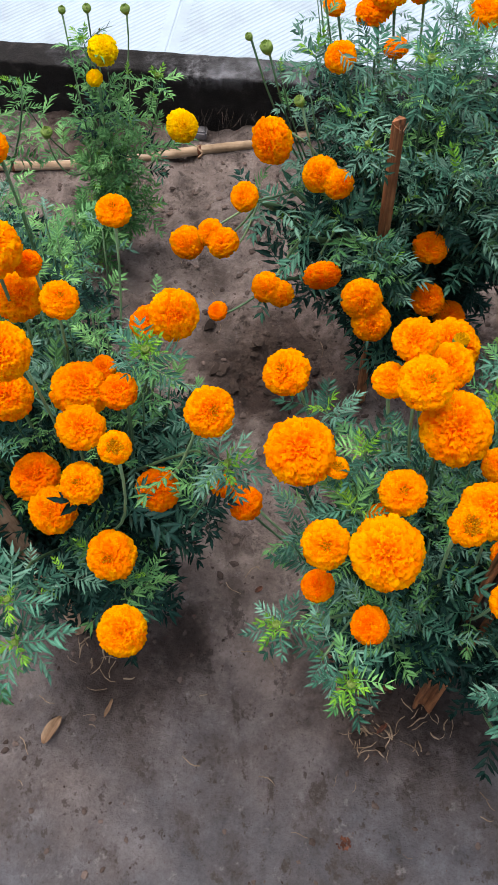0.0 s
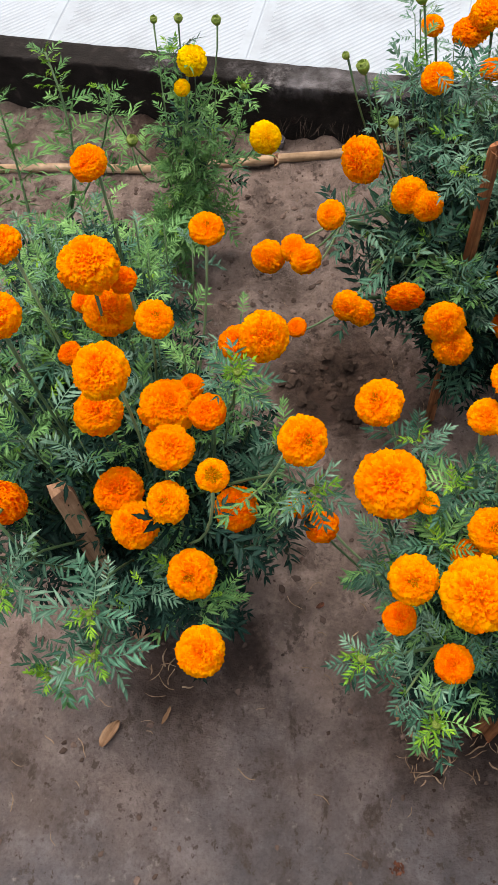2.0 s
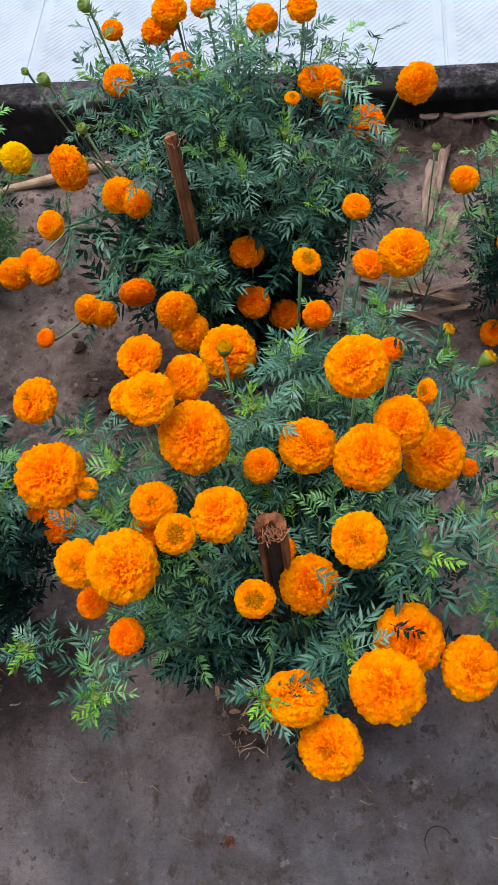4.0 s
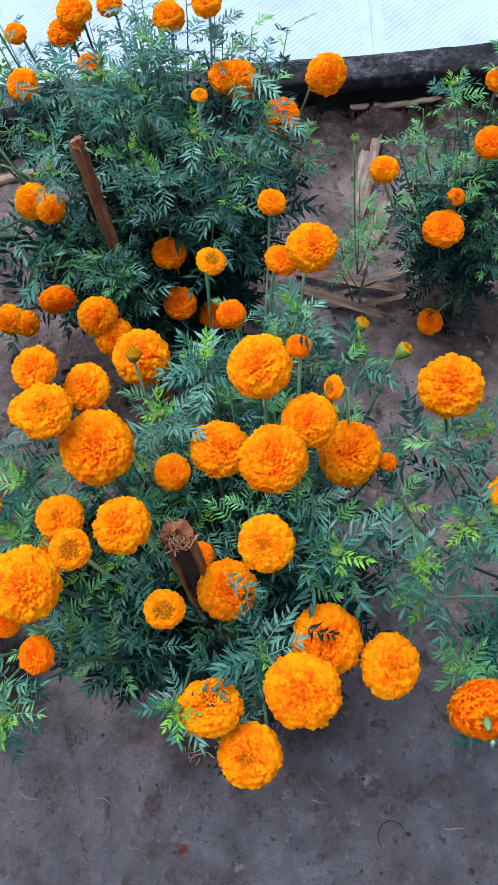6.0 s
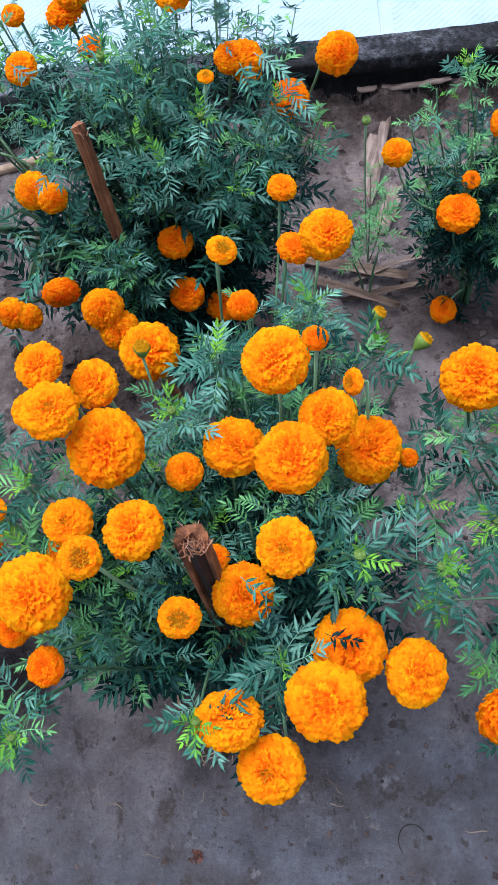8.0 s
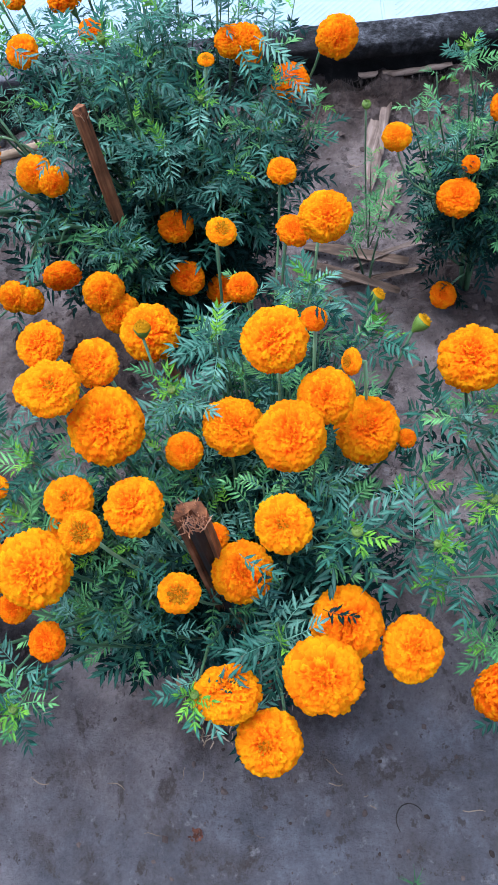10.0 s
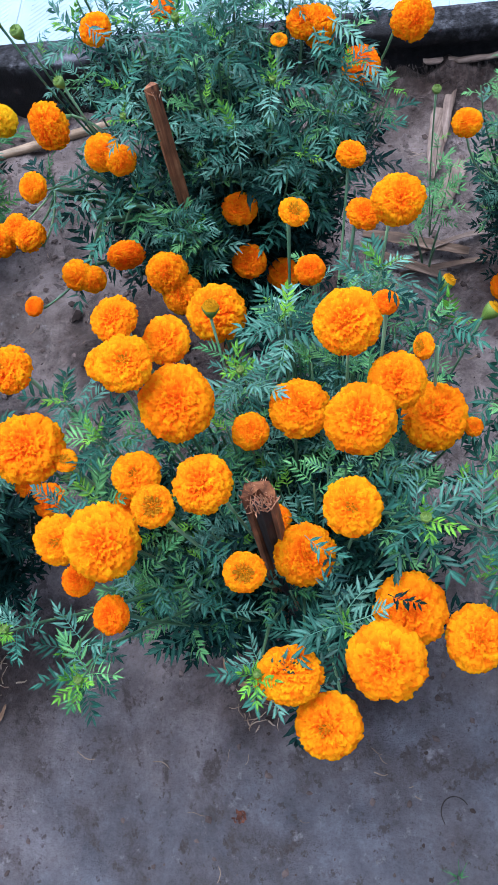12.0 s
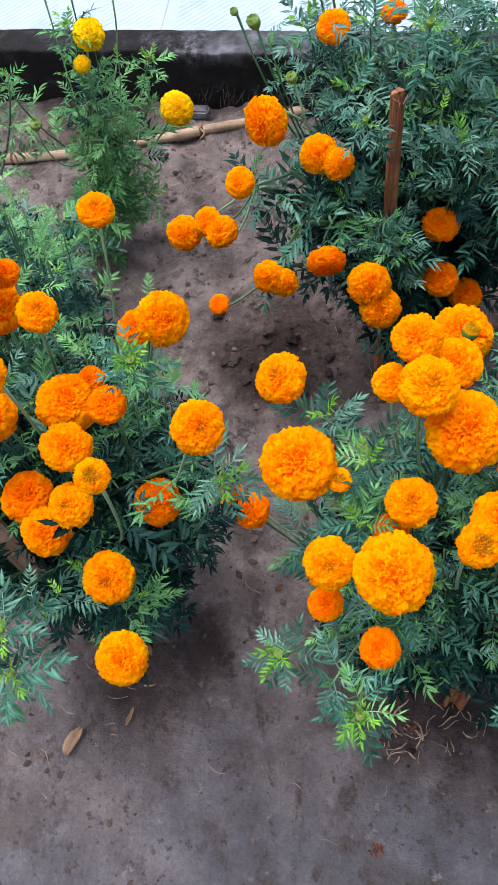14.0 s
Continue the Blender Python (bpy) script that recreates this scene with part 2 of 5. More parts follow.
# ---- mesh helpers ----
def mesh_of(name, verts, faces, materials, smooth=True, slots=None):
    me = bpy.data.meshes.new(name)
    me.from_pydata([tuple(v) for v in verts], [], [tuple(f) for f in faces])
    for mat in materials if isinstance(materials, (list, tuple)) else [materials]:
        me.materials.append(mat)
    if slots is not None:
        me.polygons.foreach_set("material_index", slots)
    if smooth:
        me.polygons.foreach_set("use_smooth", [True] * len(me.polygons))
    me.update()
    return me


def part(name, data, parent, m=None, label=""):
    """Links a mesh under a thing or a part, m in the parent's own space."""
    ob = new(name, data)
    ob.parent = parent
    if m is not None:
        ob.matrix_basis = m
    return tagged(ob, label)


def thing(name, at, label, category, group="", kind=""):
    ob = new(name)
    ob.empty_display_size = 0.05
    ob.location = at
    return tagged(ob, label, category, group, kind)


def basis(x, up):
    """A turn whose X looks along x and whose Z leans to up."""
    x = Vector(x).normalized()
    y = Vector(up).cross(x)
    if y.length < 1e-4:
        y = Vector((0.3, 1, 0.1)).cross(x)
    y.normalize()
    z = x.cross(y)
    return Matrix((x, y, z)).transposed().to_4x4()


def tube(points, radii, sides=6, cap=True):
    """Verts and faces of a round rod along points."""
    verts, faces, n = [], [], len(points)
    pts = [Vector(p) for p in points]
    ref = Vector((0.31, 0.83, 0.2))
    for k in range(n):
        tan = (pts[min(k + 1, n - 1)] - pts[max(k - 1, 0)]).normalized()
        a = tan.cross(ref).normalized()
        b = tan.cross(a)
        for s in range(sides):
            w = 2 * math.pi * s / sides
            verts.append(pts[k] + radii[k] * (math.cos(w) * a + math.sin(w) * b))
    for k in range(n - 1):
        for s in range(sides):
            t = (s + 1) % sides
            faces.append((k * sides + s, k * sides + t, (k + 1) * sides + t, (k + 1) * sides + s))
    if cap:
        faces.append(tuple(reversed(range(sides))))
        faces.append(tuple(range((n - 1) * sides, n * sides)))
    return verts, faces


def bend(a, c, b, n):
    """Points of a quadratic curve from a to b by the handle c."""
    a, b, c = Vector(a), Vector(b), Vector(c)
    return [(1 - s) ** 2 * a + 2 * s * (1 - s) * c + s * s * b for s in (k / (n - 1) for k in range(n))]


# ---- marigold parts: petals, heads, buds, fronds ----
def head_mesh(seed, material, petals=135, spread=2.1, squash=0.86, eye=0.0):
    """A double marigold head of radius 1 round the origin, its face to +Z: broad frilled petals in a spiral, rims rolled outwards."""
    rng = random.Random(seed)
    verts, faces, slots, rims = [], [], [], []
    golden = math.pi * (3 - math.sqrt(5))
    span = (-1, -0.68, -0.34, 0, 0.34, 0.68, 1)
    n = len(span)
    for k in range(petals):
        f = (k + 0.5) / petals
        th = math.acos(1 - f ** 1.22 * (1 - math.cos(spread))) * rng.uniform(0.95, 1.05)
        ph = k * golden + rng.uniform(-0.14, 0.14)
        d = Vector((math.sin(th) * math.cos(ph), math.sin(th) * math.sin(ph), math.cos(th)))
        et = Vector((math.cos(th) * math.cos(ph), math.cos(th) * math.sin(ph), -math.sin(th)))
        ep = Vector((-math.sin(ph), math.cos(ph), 0))
        disc = th < eye
        open_up = min(1.0, th / 1.0)
        size = (0.48 + 0.52 * open_up) * rng.uniform(0.85, 1.15) * (0.5 if disc else 1.0)
        width = 0.158 * size
        reach = rng.uniform(0.90, 1.04) * (0.93 + 0.06 * open_up) * (0.95 if disc else 1.0)
        flare = (0.04 + 0.13 * open_up) * rng.uniform(0.6, 1.3)
        twist = rng.uniform(-0.8, 0.8) * (1.45 - open_up)
        across = (ep * math.cos(twist) + et * math.sin(twist)).normalized()
        outward = (et * math.cos(twist) - ep * math.sin(twist)).normalized()
        cup = rng.uniform(-0.25, 0.75) * width
        wave, phase, turns = rng.uniform(0.25, 0.46) * width, rng.uniform(0, 6.28), rng.uniform(4.5, 7.5)
        teeth = [rng.uniform(-0.034, 0.018) for _ in span]
        base = len(verts)
        for s, wide, out, ruffle, rim in ((0.64, 0.55, 0.0, 0.1, 0.0), (0.90, 0.95, 0.2, 0.6, 0.5), (1.0, 1.06, 0.62, 1.0, 0.85), (1.0, 1.0, 1.0, 1.25, 1.0)):
            for j, u in enumerate(span):
                drop = 0.06 * abs(u) ** 3 * rim - (teeth[j] if rim > 0.9 else 0) + (0.016 * open_up if rim > 0.9 else 0)
                p = d * (reach * s - drop) + across * (width * wide * u)
                p += outward * (flare * out - cup * u * u * rim + ruffle * wave * math.sin(phase + u * turns))
                p += d * (ruffle * 0.35 * wave * math.cos(phase * 1.7 + u * 5.0))
                verts.append(Vector((p.x, p.y, p.z * squash)))
                rims.append(rim)
        for a in range(3):
            for b in range(n - 1):
                q = base + a * n + b
                faces.append((q, q + 1, q + n + 1, q + n))
                slots.append(1 if disc else 0)
    # the closed core that the petals grow from
    base = len(verts)
    rings, seg = 5, 10
    for a in range(rings + 1):
        th = math.pi * a / rings
        for b in range(seg):
            ph = 2 * math.pi * b / seg
            verts.append(Vector((0.6 * math.sin(th) * math.cos(ph), 0.6 * math.sin(th) * math.sin(ph), 0.6 * math.cos(th) * squash - 0.05)))
            rims.append(0.0)
    for a in range(rings):
        for b in range(seg):
            c = (b + 1) % seg
            faces.append((base + a * seg + b, base + (a + 1) * seg + b, base + (a + 1) * seg + c, base + a * seg + c))
            slots.append(0)
    me = mesh_of("marigold_head", verts, faces, [material, FLORET], True, slots)
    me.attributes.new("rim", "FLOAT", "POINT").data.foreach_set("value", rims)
    return me


def calyx_mesh():
    """The green cup under a head, its mouth at the origin and its neck down -Z, for a head of radius 1."""
    verts, faces = [], []
    prof = ((0.075, -0.95), (0.09, -0.85), (0.15, -0.68), (0.21, -0.42), (0.22, -0.15), (0.30, 0.02))
    seg = 12
    for r, z in prof:
        for s in range(seg):
            w = 2 * math.pi * s / seg
            rib = 1 + (0.06 if s % 2 else -0.04)
            verts.append(Vector((r * rib * math.cos(w), r * rib * math.sin(w), z)))
    for k in range(len(prof) - 1):
        for s in range(seg):
            t = (s + 1) % seg
            faces.append((k * seg + s, k * seg + t, (k + 1) * seg + t, (k + 1) * seg + s))
    return mesh_of("calyx", verts, faces, CALYX)


def bud_mesh(seed, top_material):
    """A closed bud of radius 1: ribbed green cup and a tuft of petal tips."""
    rng = random.Random(seed)
    verts, faces, slots = [], [], []
    prof = ((0.22, -1.7), (0.34, -1.45), (0.70, -0.95), (0.96, -0.3), (1.0, 0.3), (0.84, 0.52), (0.0, 0.5))
    seg = 12
    for r, z in prof:
        for s in range(seg):
            w = 2 * math.pi * s / seg
            rib = 1 + (0.05 if s % 2 else -0.04)
            verts.append(Vector((r * rib * math.cos(w), r * rib * math.sin(w), z)))
    for k in range(len(prof) - 1):
        for s in range(seg):
            t = (s + 1) % seg
            faces.append((k * seg + s, k * seg + t, (k + 1) * seg + t, (k + 1) * seg + s))
            slots.append(1 if k >= 4 else 0)
    for k in range(26):
        f = (k + 0.5) / 26
        r, w = 0.72 * math.sqrt(f), k * 2.4
        p = Vector((r * math.cos(w), r * math.sin(w), 0.55))
        side = Vector((-math.sin(w), math.cos(w), 0)) * 0.13
        lift = Vector((0.1 * math.cos(w), 0.1 * math.sin(w), rng.uniform(0.16, 0.3) - 0.1 * f))
        b = len(verts)
        verts += [p - side, p + side, p + side + lift, p - side + lift, p + lift * 1.25]
        faces += [(b, b + 1, b + 2, b + 3), (b + 3, b + 2, b + 4)]
        slots += [1, 1]
    me = mesh_of("bud", verts, faces, [BUD, top_material], True, slots)
    me.attributes.new("rim", "FLOAT", "POINT").data.foreach_set("value", [0.8] * len(verts))
    return me


def frond_shape(seed, pairs, droop, lean=0.95, fat=1.0):
    """Verts and faces of one feathered leaf of length 1 along +X, face up."""
    rng = random.Random(seed)
    verts, faces, ribs = [], [], []
    sway = rng.uniform(-0.16, 0.16)

    def spine(s):
        return Vector((s * (1 - 0.08 * droop), 0.03 * math.sin(3 * s + seed) + sway * s * s, 0.10 * s - droop * s * s * 0.34))

    rod = [spine(s) for s in (0, 0.25, 0.5, 0.75, 0.95)]
    for k, p in enumerate(rod):
        r = 0.013 * (1 - 0.7 * k / 4)
        verts += [p + Vector((0, r, 0.3 * r)), p + Vector((0, -r, 0.3 * r)), p + Vector((0, 0, -r))]
    ribs += [1.0] * len(verts)
    for k in range(4):
        for a in range(3):
            b = (a + 1) % 3
            faces.append((3 * k + a, 3 * k + b, 3 * k + 3 + b, 3 * k + 3 + a))

    def leaflet(at, way, length, width):
        side = way.cross(Vector((0, 0, 1))).normalized()
        up = side.cross(way).normalized()
        curl = rng.uniform(-0.5, 0.15)
        tilt = rng.uniform(-0.5, 0.5)
        side = (side * math.cos(tilt) + up * math.sin(tilt)).normalized()
        b = len(verts)
        verts.append(at)
        ribs.append(1.0)
        for s, w in ((0.14, 0.52), (0.34, 1.08), (0.42, 0.80), (0.60, 0.94), (0.68, 0.60)):
            mid = at + way * (length * s) + up * (curl * length * s * s)
            for e in (-1, 0, 1):
                verts.append(mid + side * (e * w * width) + up * (0.24 * width * abs(e) * w))
                ribs.append(0.0 if e else 1.0)
        verts.append(at + way * length + up * (curl * length))
        ribs.append(0.6)
        faces.extend([(b, b + 2, b + 1), (b, b + 3, b + 2)])
        for k in (1, 4, 7, 10):
            faces.extend([(b + k, b + k + 1, b + k + 4, b + k + 3), (b + k + 1, b + k + 2, b + k + 5, b + k + 4)])
        faces.extend([(b + 13, b + 14, b + 16), (b + 14, b + 15, b + 16)])

    for k in range(pairs):
        s = 0.2 + 0.72 * k / (pairs - 1)
        size = (0.22 + 0.20 * math.sin(math.pi * (0.18 + 0.72 * k / (pairs - 1)))) * rng.uniform(0.75, 1.2)
        fore = lean - 0.28 * k / pairs + rng.uniform(-0.22, 0.22)
        for e in (-1, 1):
            fan = fore + rng.uniform(-0.14, 0.14)
            way = Vector((math.cos(fan), e * math.sin(fan), rng.uniform(-0.35, 0.45))).normalized()
            leaflet(spine(s + rng.uniform(-0.03, 0.03)), way, size * rng.uniform(0.85, 1.12), 0.052 * fat * rng.uniform(0.85, 1.15))
    leaflet(spine(0.93), (spine(1.0) - spine(0.9)).normalized(), 0.34, 0.056 * fat)
    return verts, faces, ribs


HEADS = {
    "o": [head_mesh(k, PETAL, 225 + 8 * k, 2.05 + 0.03 * k, 0.80 + 0.03 * k) for k in range(5)],
    "d": [head_mesh(20 + k, PETAL_DEEP, 205 + 8 * k, 1.95, 0.76 + 0.04 * k) for k in range(3)],
    "y": [head_mesh(40 + k, PETAL_YELLOW, 255, 2.15, 0.92) for k in range(2)],
    "e": [head_mesh(50 + k, PETAL, 235, 2.0, 0.76, 0.24) for k in range(2)],
    "k": [head_mesh(60, PETAL_DEEP, 300, 2.75, 0.72)],
    "h": [head_mesh(70 + k, PETAL, 240, 1.7, 0.62, 0.58) for k in range(2)],
    "b": [bud_mesh(80, BUD)],
    "f": [bud_mesh(81, FLORET)],
}
CUP = calyx_mesh()
FROND_SHAPES = {
    "old_shaded": [frond_shape(90 + k, 5 + k % 2, 0.5 + 0.25 * (k % 4), 0.95, 0.86) for k in range(6)],
    "leaf": [frond_shape(100 + k, 6 + k % 2, 0.4 + 0.3 * (k % 4), 0.95, 0.74) for k in range(8)],
    "pale": [frond_shape(170 + k, 6 + k % 2, 0.3 + 0.32 * (k % 4), 0.95, 0.72) for k in range(8)],
    "fresh": [frond_shape(130 + k, 6 + k % 2, 0.35 + 0.3 * (k % 3), 0.92, 0.76) for k in range(5)],
    "young": [frond_shape(150 + k, 5, 0.1 + 0.2 * k, 0.85, 0.9) for k in range(4)],
}
FROND_LOOK = {"old_shaded": LEAF_OLD_SHADED, "leaf": LEAF, "pale": LEAF_LIT, "fresh": LEAF_FRESH, "young": LEAF_YOUNG}


def frond_mesh(name, verts, faces, ribs, kind):
    me = mesh_of(name, verts, faces, FROND_LOOK[kind])
    me.attributes.new("rib", "FLOAT", "POINT").data.foreach_set("value", ribs)
    return me


FRONDS = {kind: [frond_mesh("leaf", v, f, r, kind) for v, f, r in shapes] for kind, shapes in FROND_SHAPES.items()}


class Plant:
    """One marigold bush: an Empty at its foot, with stems, leaves, heads and buds as parts."""

    MOST = 280

    def __init__(self, at, label, seed, main=0.4, size=0.075, bare=0.3, fresh=0.2, thick=1.0):
        self.foot = Vector(at)
        self.root = thing("marigold_plant", at, label, "marigold plant", "marigold plants in the bed")
        self.rng = random.Random(seed)
        self.leaves, self.rest, self.heads = 0, {}, []
        self.main, self.size, self.bare, self.fresh, self.thick = main, size, bare, fresh, thick
        rng = self.rng
        for k in range(3):
            w = 2.1 * k + seed
            top = Vector((0.035 * math.cos(w), 0.035 * math.sin(w), main))
            pts = bend((0.008 * math.cos(w), 0.008 * math.sin(w), -0.01), (0.01 * math.cos(w), 0.012 * math.sin(w), main * 0.5), top, 6)
            part("stem", mesh_of("stem", *tube(pts, [thick * (0.0062 - 0.0005 * j) for j in range(6)], 7), STEM), self.root)

    def local(self, p):
        return Vector(p) - self.foot

    def leaf(self, at, way, up, size, kind):
        k = self.rng.randrange(len(FRONDS[kind]))
        m = Matrix.Translation(at) @ basis(way, up) @ Matrix.Rotation(self.rng.uniform(-0.5, 0.5), 4, "X") @ Matrix.Scale(size, 4)
        if self.leaves < self.MOST:
            self.leaves += 1
            part("leaf", FRONDS[kind][k], self.root, m)
        else:
            self.rest.setdefault(kind, []).append((k, m))

    def clothe(self, pts, first, last, count, size, tip=True, kind=None):
        """Leaves along a stem, in a spiral, smaller and steeper towards its tip."""
        rng = self.rng
        turn = rng.uniform(0, 6.28)
        count, size = round(count * 1.4), size * 0.80
        for k in range(count):
            s = first + (last - first) * (k + 0.5 * rng.random()) / max(1, count - 1 + 0.001)
            s = min(s, 0.995)
            j = s * (len(pts) - 1)
            a = int(min(j, len(pts) - 2))
            at = pts[a].lerp(pts[a + 1], j - a)
            tan = (pts[a + 1] - pts[a]).normalized()
            p = tan.cross(Vector((0.2, 0.4, 0.9))).normalized()
            q = tan.cross(p)
            turn += 2.4
            rise = 0.15 + (0.38 * s if tip else 0.2) + rng.uniform(-0.25, 0.25)
            way = (p * math.cos(turn) + q * math.sin(turn)) * math.cos(rise) + tan * math.sin(rise)
            if way.z < -0.45:
                way.z = -0.45
            # low leaves are older and painted darker as inner shade, tip leaves lighter
            look_of = kind or ("old_shaded" if rng.random() < 1.2 - 1.1 * s else "fresh" if rng.random() < self.fresh * s else "leaf")
            if tip and s > 0.90 and not kind:
                look_of = "young" if rng.random() < 0.03 + 0.3 * self.fresh else "fresh" if rng.random() < 0.15 + 1.4 * self.fresh else "leaf"
            if kind == "fresh" and s > 0.92 and rng.random() < 0.45:
                look_of = "young"
            # leaves near a branch's tip get a paler colour, sky light painted in
            if look_of == "leaf" and rng.random() < 1.35 * (s - 0.45):
                look_of = "pale"
            shrink = 1.0 - (0.45 * max(0.0, (s - 0.6) / 0.4) if tip else 0.0)
            if look_of == "young" and kind != "young":
                shrink *= 0.65
            self.leaf(at, way, Vector((0, 0, 1)) + 0.4 * tan, size * shrink * rng.uniform(0.8, 1.2), look_of)

    def fork(self, tip, low=0.35):
        """Where a branch to tip leaves the main stems."""
        z = min(self.main, max(0.05, tip.z * self.rng.uniform(low, low + 0.3)))
        return Vector((tip.x * 0.08, tip.y * 0.08, z))

    def clear(self, tip, gap=0.028):
        """Whether a shoot's tip leaves the heads open to the sky and the path."""
        ray = Vector((0, -0.5, 0.87))
        for at, r in self.heads:
            s = (tip - at).dot(ray)
            if s > -0.015 and ((tip - at) - ray * s).length < r + gap:
                return False
        return True

    def head(self, kind, x, y, z, r, face=None, leaves=2, via=None, dip=0.0):
        """A flower head with its cup and stalk. face: the way that it looks; via: a point that its branch passes."""
        at = self.local((x, y, z))
        rng = self.rng
        out = Vector((at.x, at.y, 0)) * 0.9
        n = Vector(face) if face else Vector((0, -0.28, 1)) + out + Vector((rng.uniform(-0.3, 0.3), rng.uniform(-0.25, 0.25), 0))
        n.normalize()
        self.heads.append((at, r))
        meshes = HEADS[kind]
        data = meshes[rng.randrange(len(meshes))]
        turn = basis(n, Vector((0.3, 1, 0.2))) @ Matrix.Rotation(radians(90), 4, "Y") @ Matrix.Rotation(rng.uniform(0, 6.28), 4, "Z")
        if kind in "bf":
            body = part("bud", data, self.root, Matrix.Translation(at) @ turn @ Matrix.Scale(r, 4), "closed greenish yellow bud")
            end, neck = at - n * (r * 1.65), 0.0016
        else:
            word = {"y": "lemon yellow pompon head", "h": "half-open head with green centre", "d": "deep orange frilled head"}.get(kind, "")
            squeeze = Matrix.Diagonal((rng.uniform(0.95, 1.05), rng.uniform(0.95, 1.05), rng.uniform(0.92, 1.06), 1))
            body = part("flower_head", data, self.root, Matrix.Translation(at) @ turn @ squeeze @ Matrix.Scale(r * 1.015, 4), word)
            part("calyx", CUP, body, Matrix.Translation((0, 0, -0.32)) @ Matrix.Scale(0.6 if kind == "k" else 1.0, 4))
            end, neck = at - n * (r * 1.25), 0.0019
        start = self.local(via) if via else self.fork(at)
        gap = (end - start).length
        knee = Vector((end.x * 0.85, end.y * 0.85, max(start.z, end.z * 0.6))) - Vector((n.x, n.y, 0)) * 0.06
        if via:
            knee = start.lerp(end, 0.5) - n * (0.2 * gap)
        pts = bend(start, knee, end, 9)
        wide = 0.0021 * self.thick
        rad = [wide + (neck - wide) * k / 8 for k in range(9)]
        rad[8] = neck * 1.35
        part("stem", mesh_of("stem", *tube(pts, rad, 6), STEM_PALE if rng.random() < 0.55 else STEM), self.root)
        if leaves:
            self.clothe(pts, 0.22, 0.70, leaves + 1, self.size, False)
        if via:
            low = bend(self.fork(start), self.fork(start).lerp(start, 0.5) + Vector((0, 0, 0.05)), start, 8)
            part("stem", mesh_of("stem", *tube(low, [0.0042 - 0.0001 * k for k in range(8)], 6), STEM), self.root)
            self.clothe(low, 0.4, 0.98, 4, self.size, False)

    def shoot(self, tip, leaves=8, size=None, kind=None, low=0.3, handle=None, bud=0.0, first=None):
        """A leafy branch that ends at tip (in the plant's space)."""
        start = self.fork(tip, low)
        knee = Vector(handle) - self.foot if handle else Vector((tip.x * 0.82, tip.y * 0.82, max(tip.z * 0.62, start.z)))
        pts = bend(start, knee, tip, 8)
        part("stem", mesh_of("stem", *tube(pts, [self.thick * (0.0030 - 0.00027 * k) for k in range(8)], 5), STEM), self.root)
        self.clothe(pts, self.bare if first is None else first, 1.0, leaves, size or self.size, True, kind)
        if bud:
            part("bud", HEADS["b"][0], self.root, Matrix.Translation(tip + Vector((0, 0, bud * 2))) @ Matrix.Scale(bud, 4), "closed greenish yellow bud")

    def sprig(self, x, y, z, leaves=9, size=None, kind=None, handle=None, bud=0.0, first=None):
        self.shoot(self.local((x, y, z)), leaves, size, kind, 0.3, handle, bud, first)

    def rosette(self, x, y, z, via, leaves=7, size=0.06, young=4, bud=0.0045, kind="pale"):
        """A shoot that ends in a whorl of leaves round a light green heart, its bare stalk coming by way of via."""
        rng = self.rng
        tip, by = self.local((x, y, z)), self.local(via)
        start = self.fork(by)
        pts = bend(start, start.lerp(by, 0.5) + Vector((0, 0, 0.03)), by, 6)[:-1] + bend(by, by.lerp(tip, 0.5) + Vector((0, 0, 0.008)), tip, 5)
        part("stem", mesh_of("stem", *tube(pts, [self.thick * (0.0027 - 0.00016 * k) for k in range(len(pts))], 6), STEM), self.root)
        tan = (tip - by).normalized()
        p = tan.cross(Vector((0.2, 0.4, 0.9))).normalized()
        q = tan.cross(p)
        turn = rng.uniform(0, 6.28)
        for k in range(leaves):
            turn += 2.4
            back = 0.030 * (1 - k / leaves)
            rise = 0.1 + 0.6 * k / leaves
            way = (p * math.cos(turn) + q * math.sin(turn)) * math.cos(rise) + tan * math.sin(rise)
            way.z = max(way.z, -0.5)
            self.leaf(tip - tan * back, way, Vector((0, 0, 1)), size * rng.uniform(0.65, 1.0), kind if rng.random() < 0.5 else "leaf")
        for k in range(young):
            turn += 2.4
            way = (p * math.cos(turn) + q * math.sin(turn)) * 0.7 + tan * 0.6 + Vector((0, 0, 0.3))
            self.leaf(tip, way, Vector((0, 0, 1)), size * rng.uniform(0.4, 0.6), "young")
        if bud:
            part("bud", HEADS["b"][0], self.root, Matrix.Translation(tip + Vector((0, 0, bud * 2))) @ Matrix.Scale(bud, 4), "closed greenish yellow bud")

    def veil(self, x, y, z, way, size=0.05, kind="old_shaded"):
        """One leaf that hangs in front of a head."""
        self.leaf(self.local((x, y, z)), Vector(way), Vector((0, -0.5, 0.8)), size, kind)

    def bush(self, x, y, z, rx, ry, rz, count, leaves=7, kind=None, gap=0.028):
        """Leafy branches whose tips fill a rounded space."""
        rng, made, tries = self.rng, 0, 0
        mid = self.local((x, y, z))
        while made < count and tries < count * 12:
            tries += 1
            p = Vector((rng.gauss(0, 1), rng.gauss(0, 1), rng.gauss(0, 1))).normalized() * rng.random() ** 0.4
            tip = mid + Vector((p.x * rx, p.y * ry, p.z * rz))
            if tip.z < 0.04 or not self.clear(tip, gap):
                continue
            self.shoot(tip, leaves, None, kind)
            made += 1

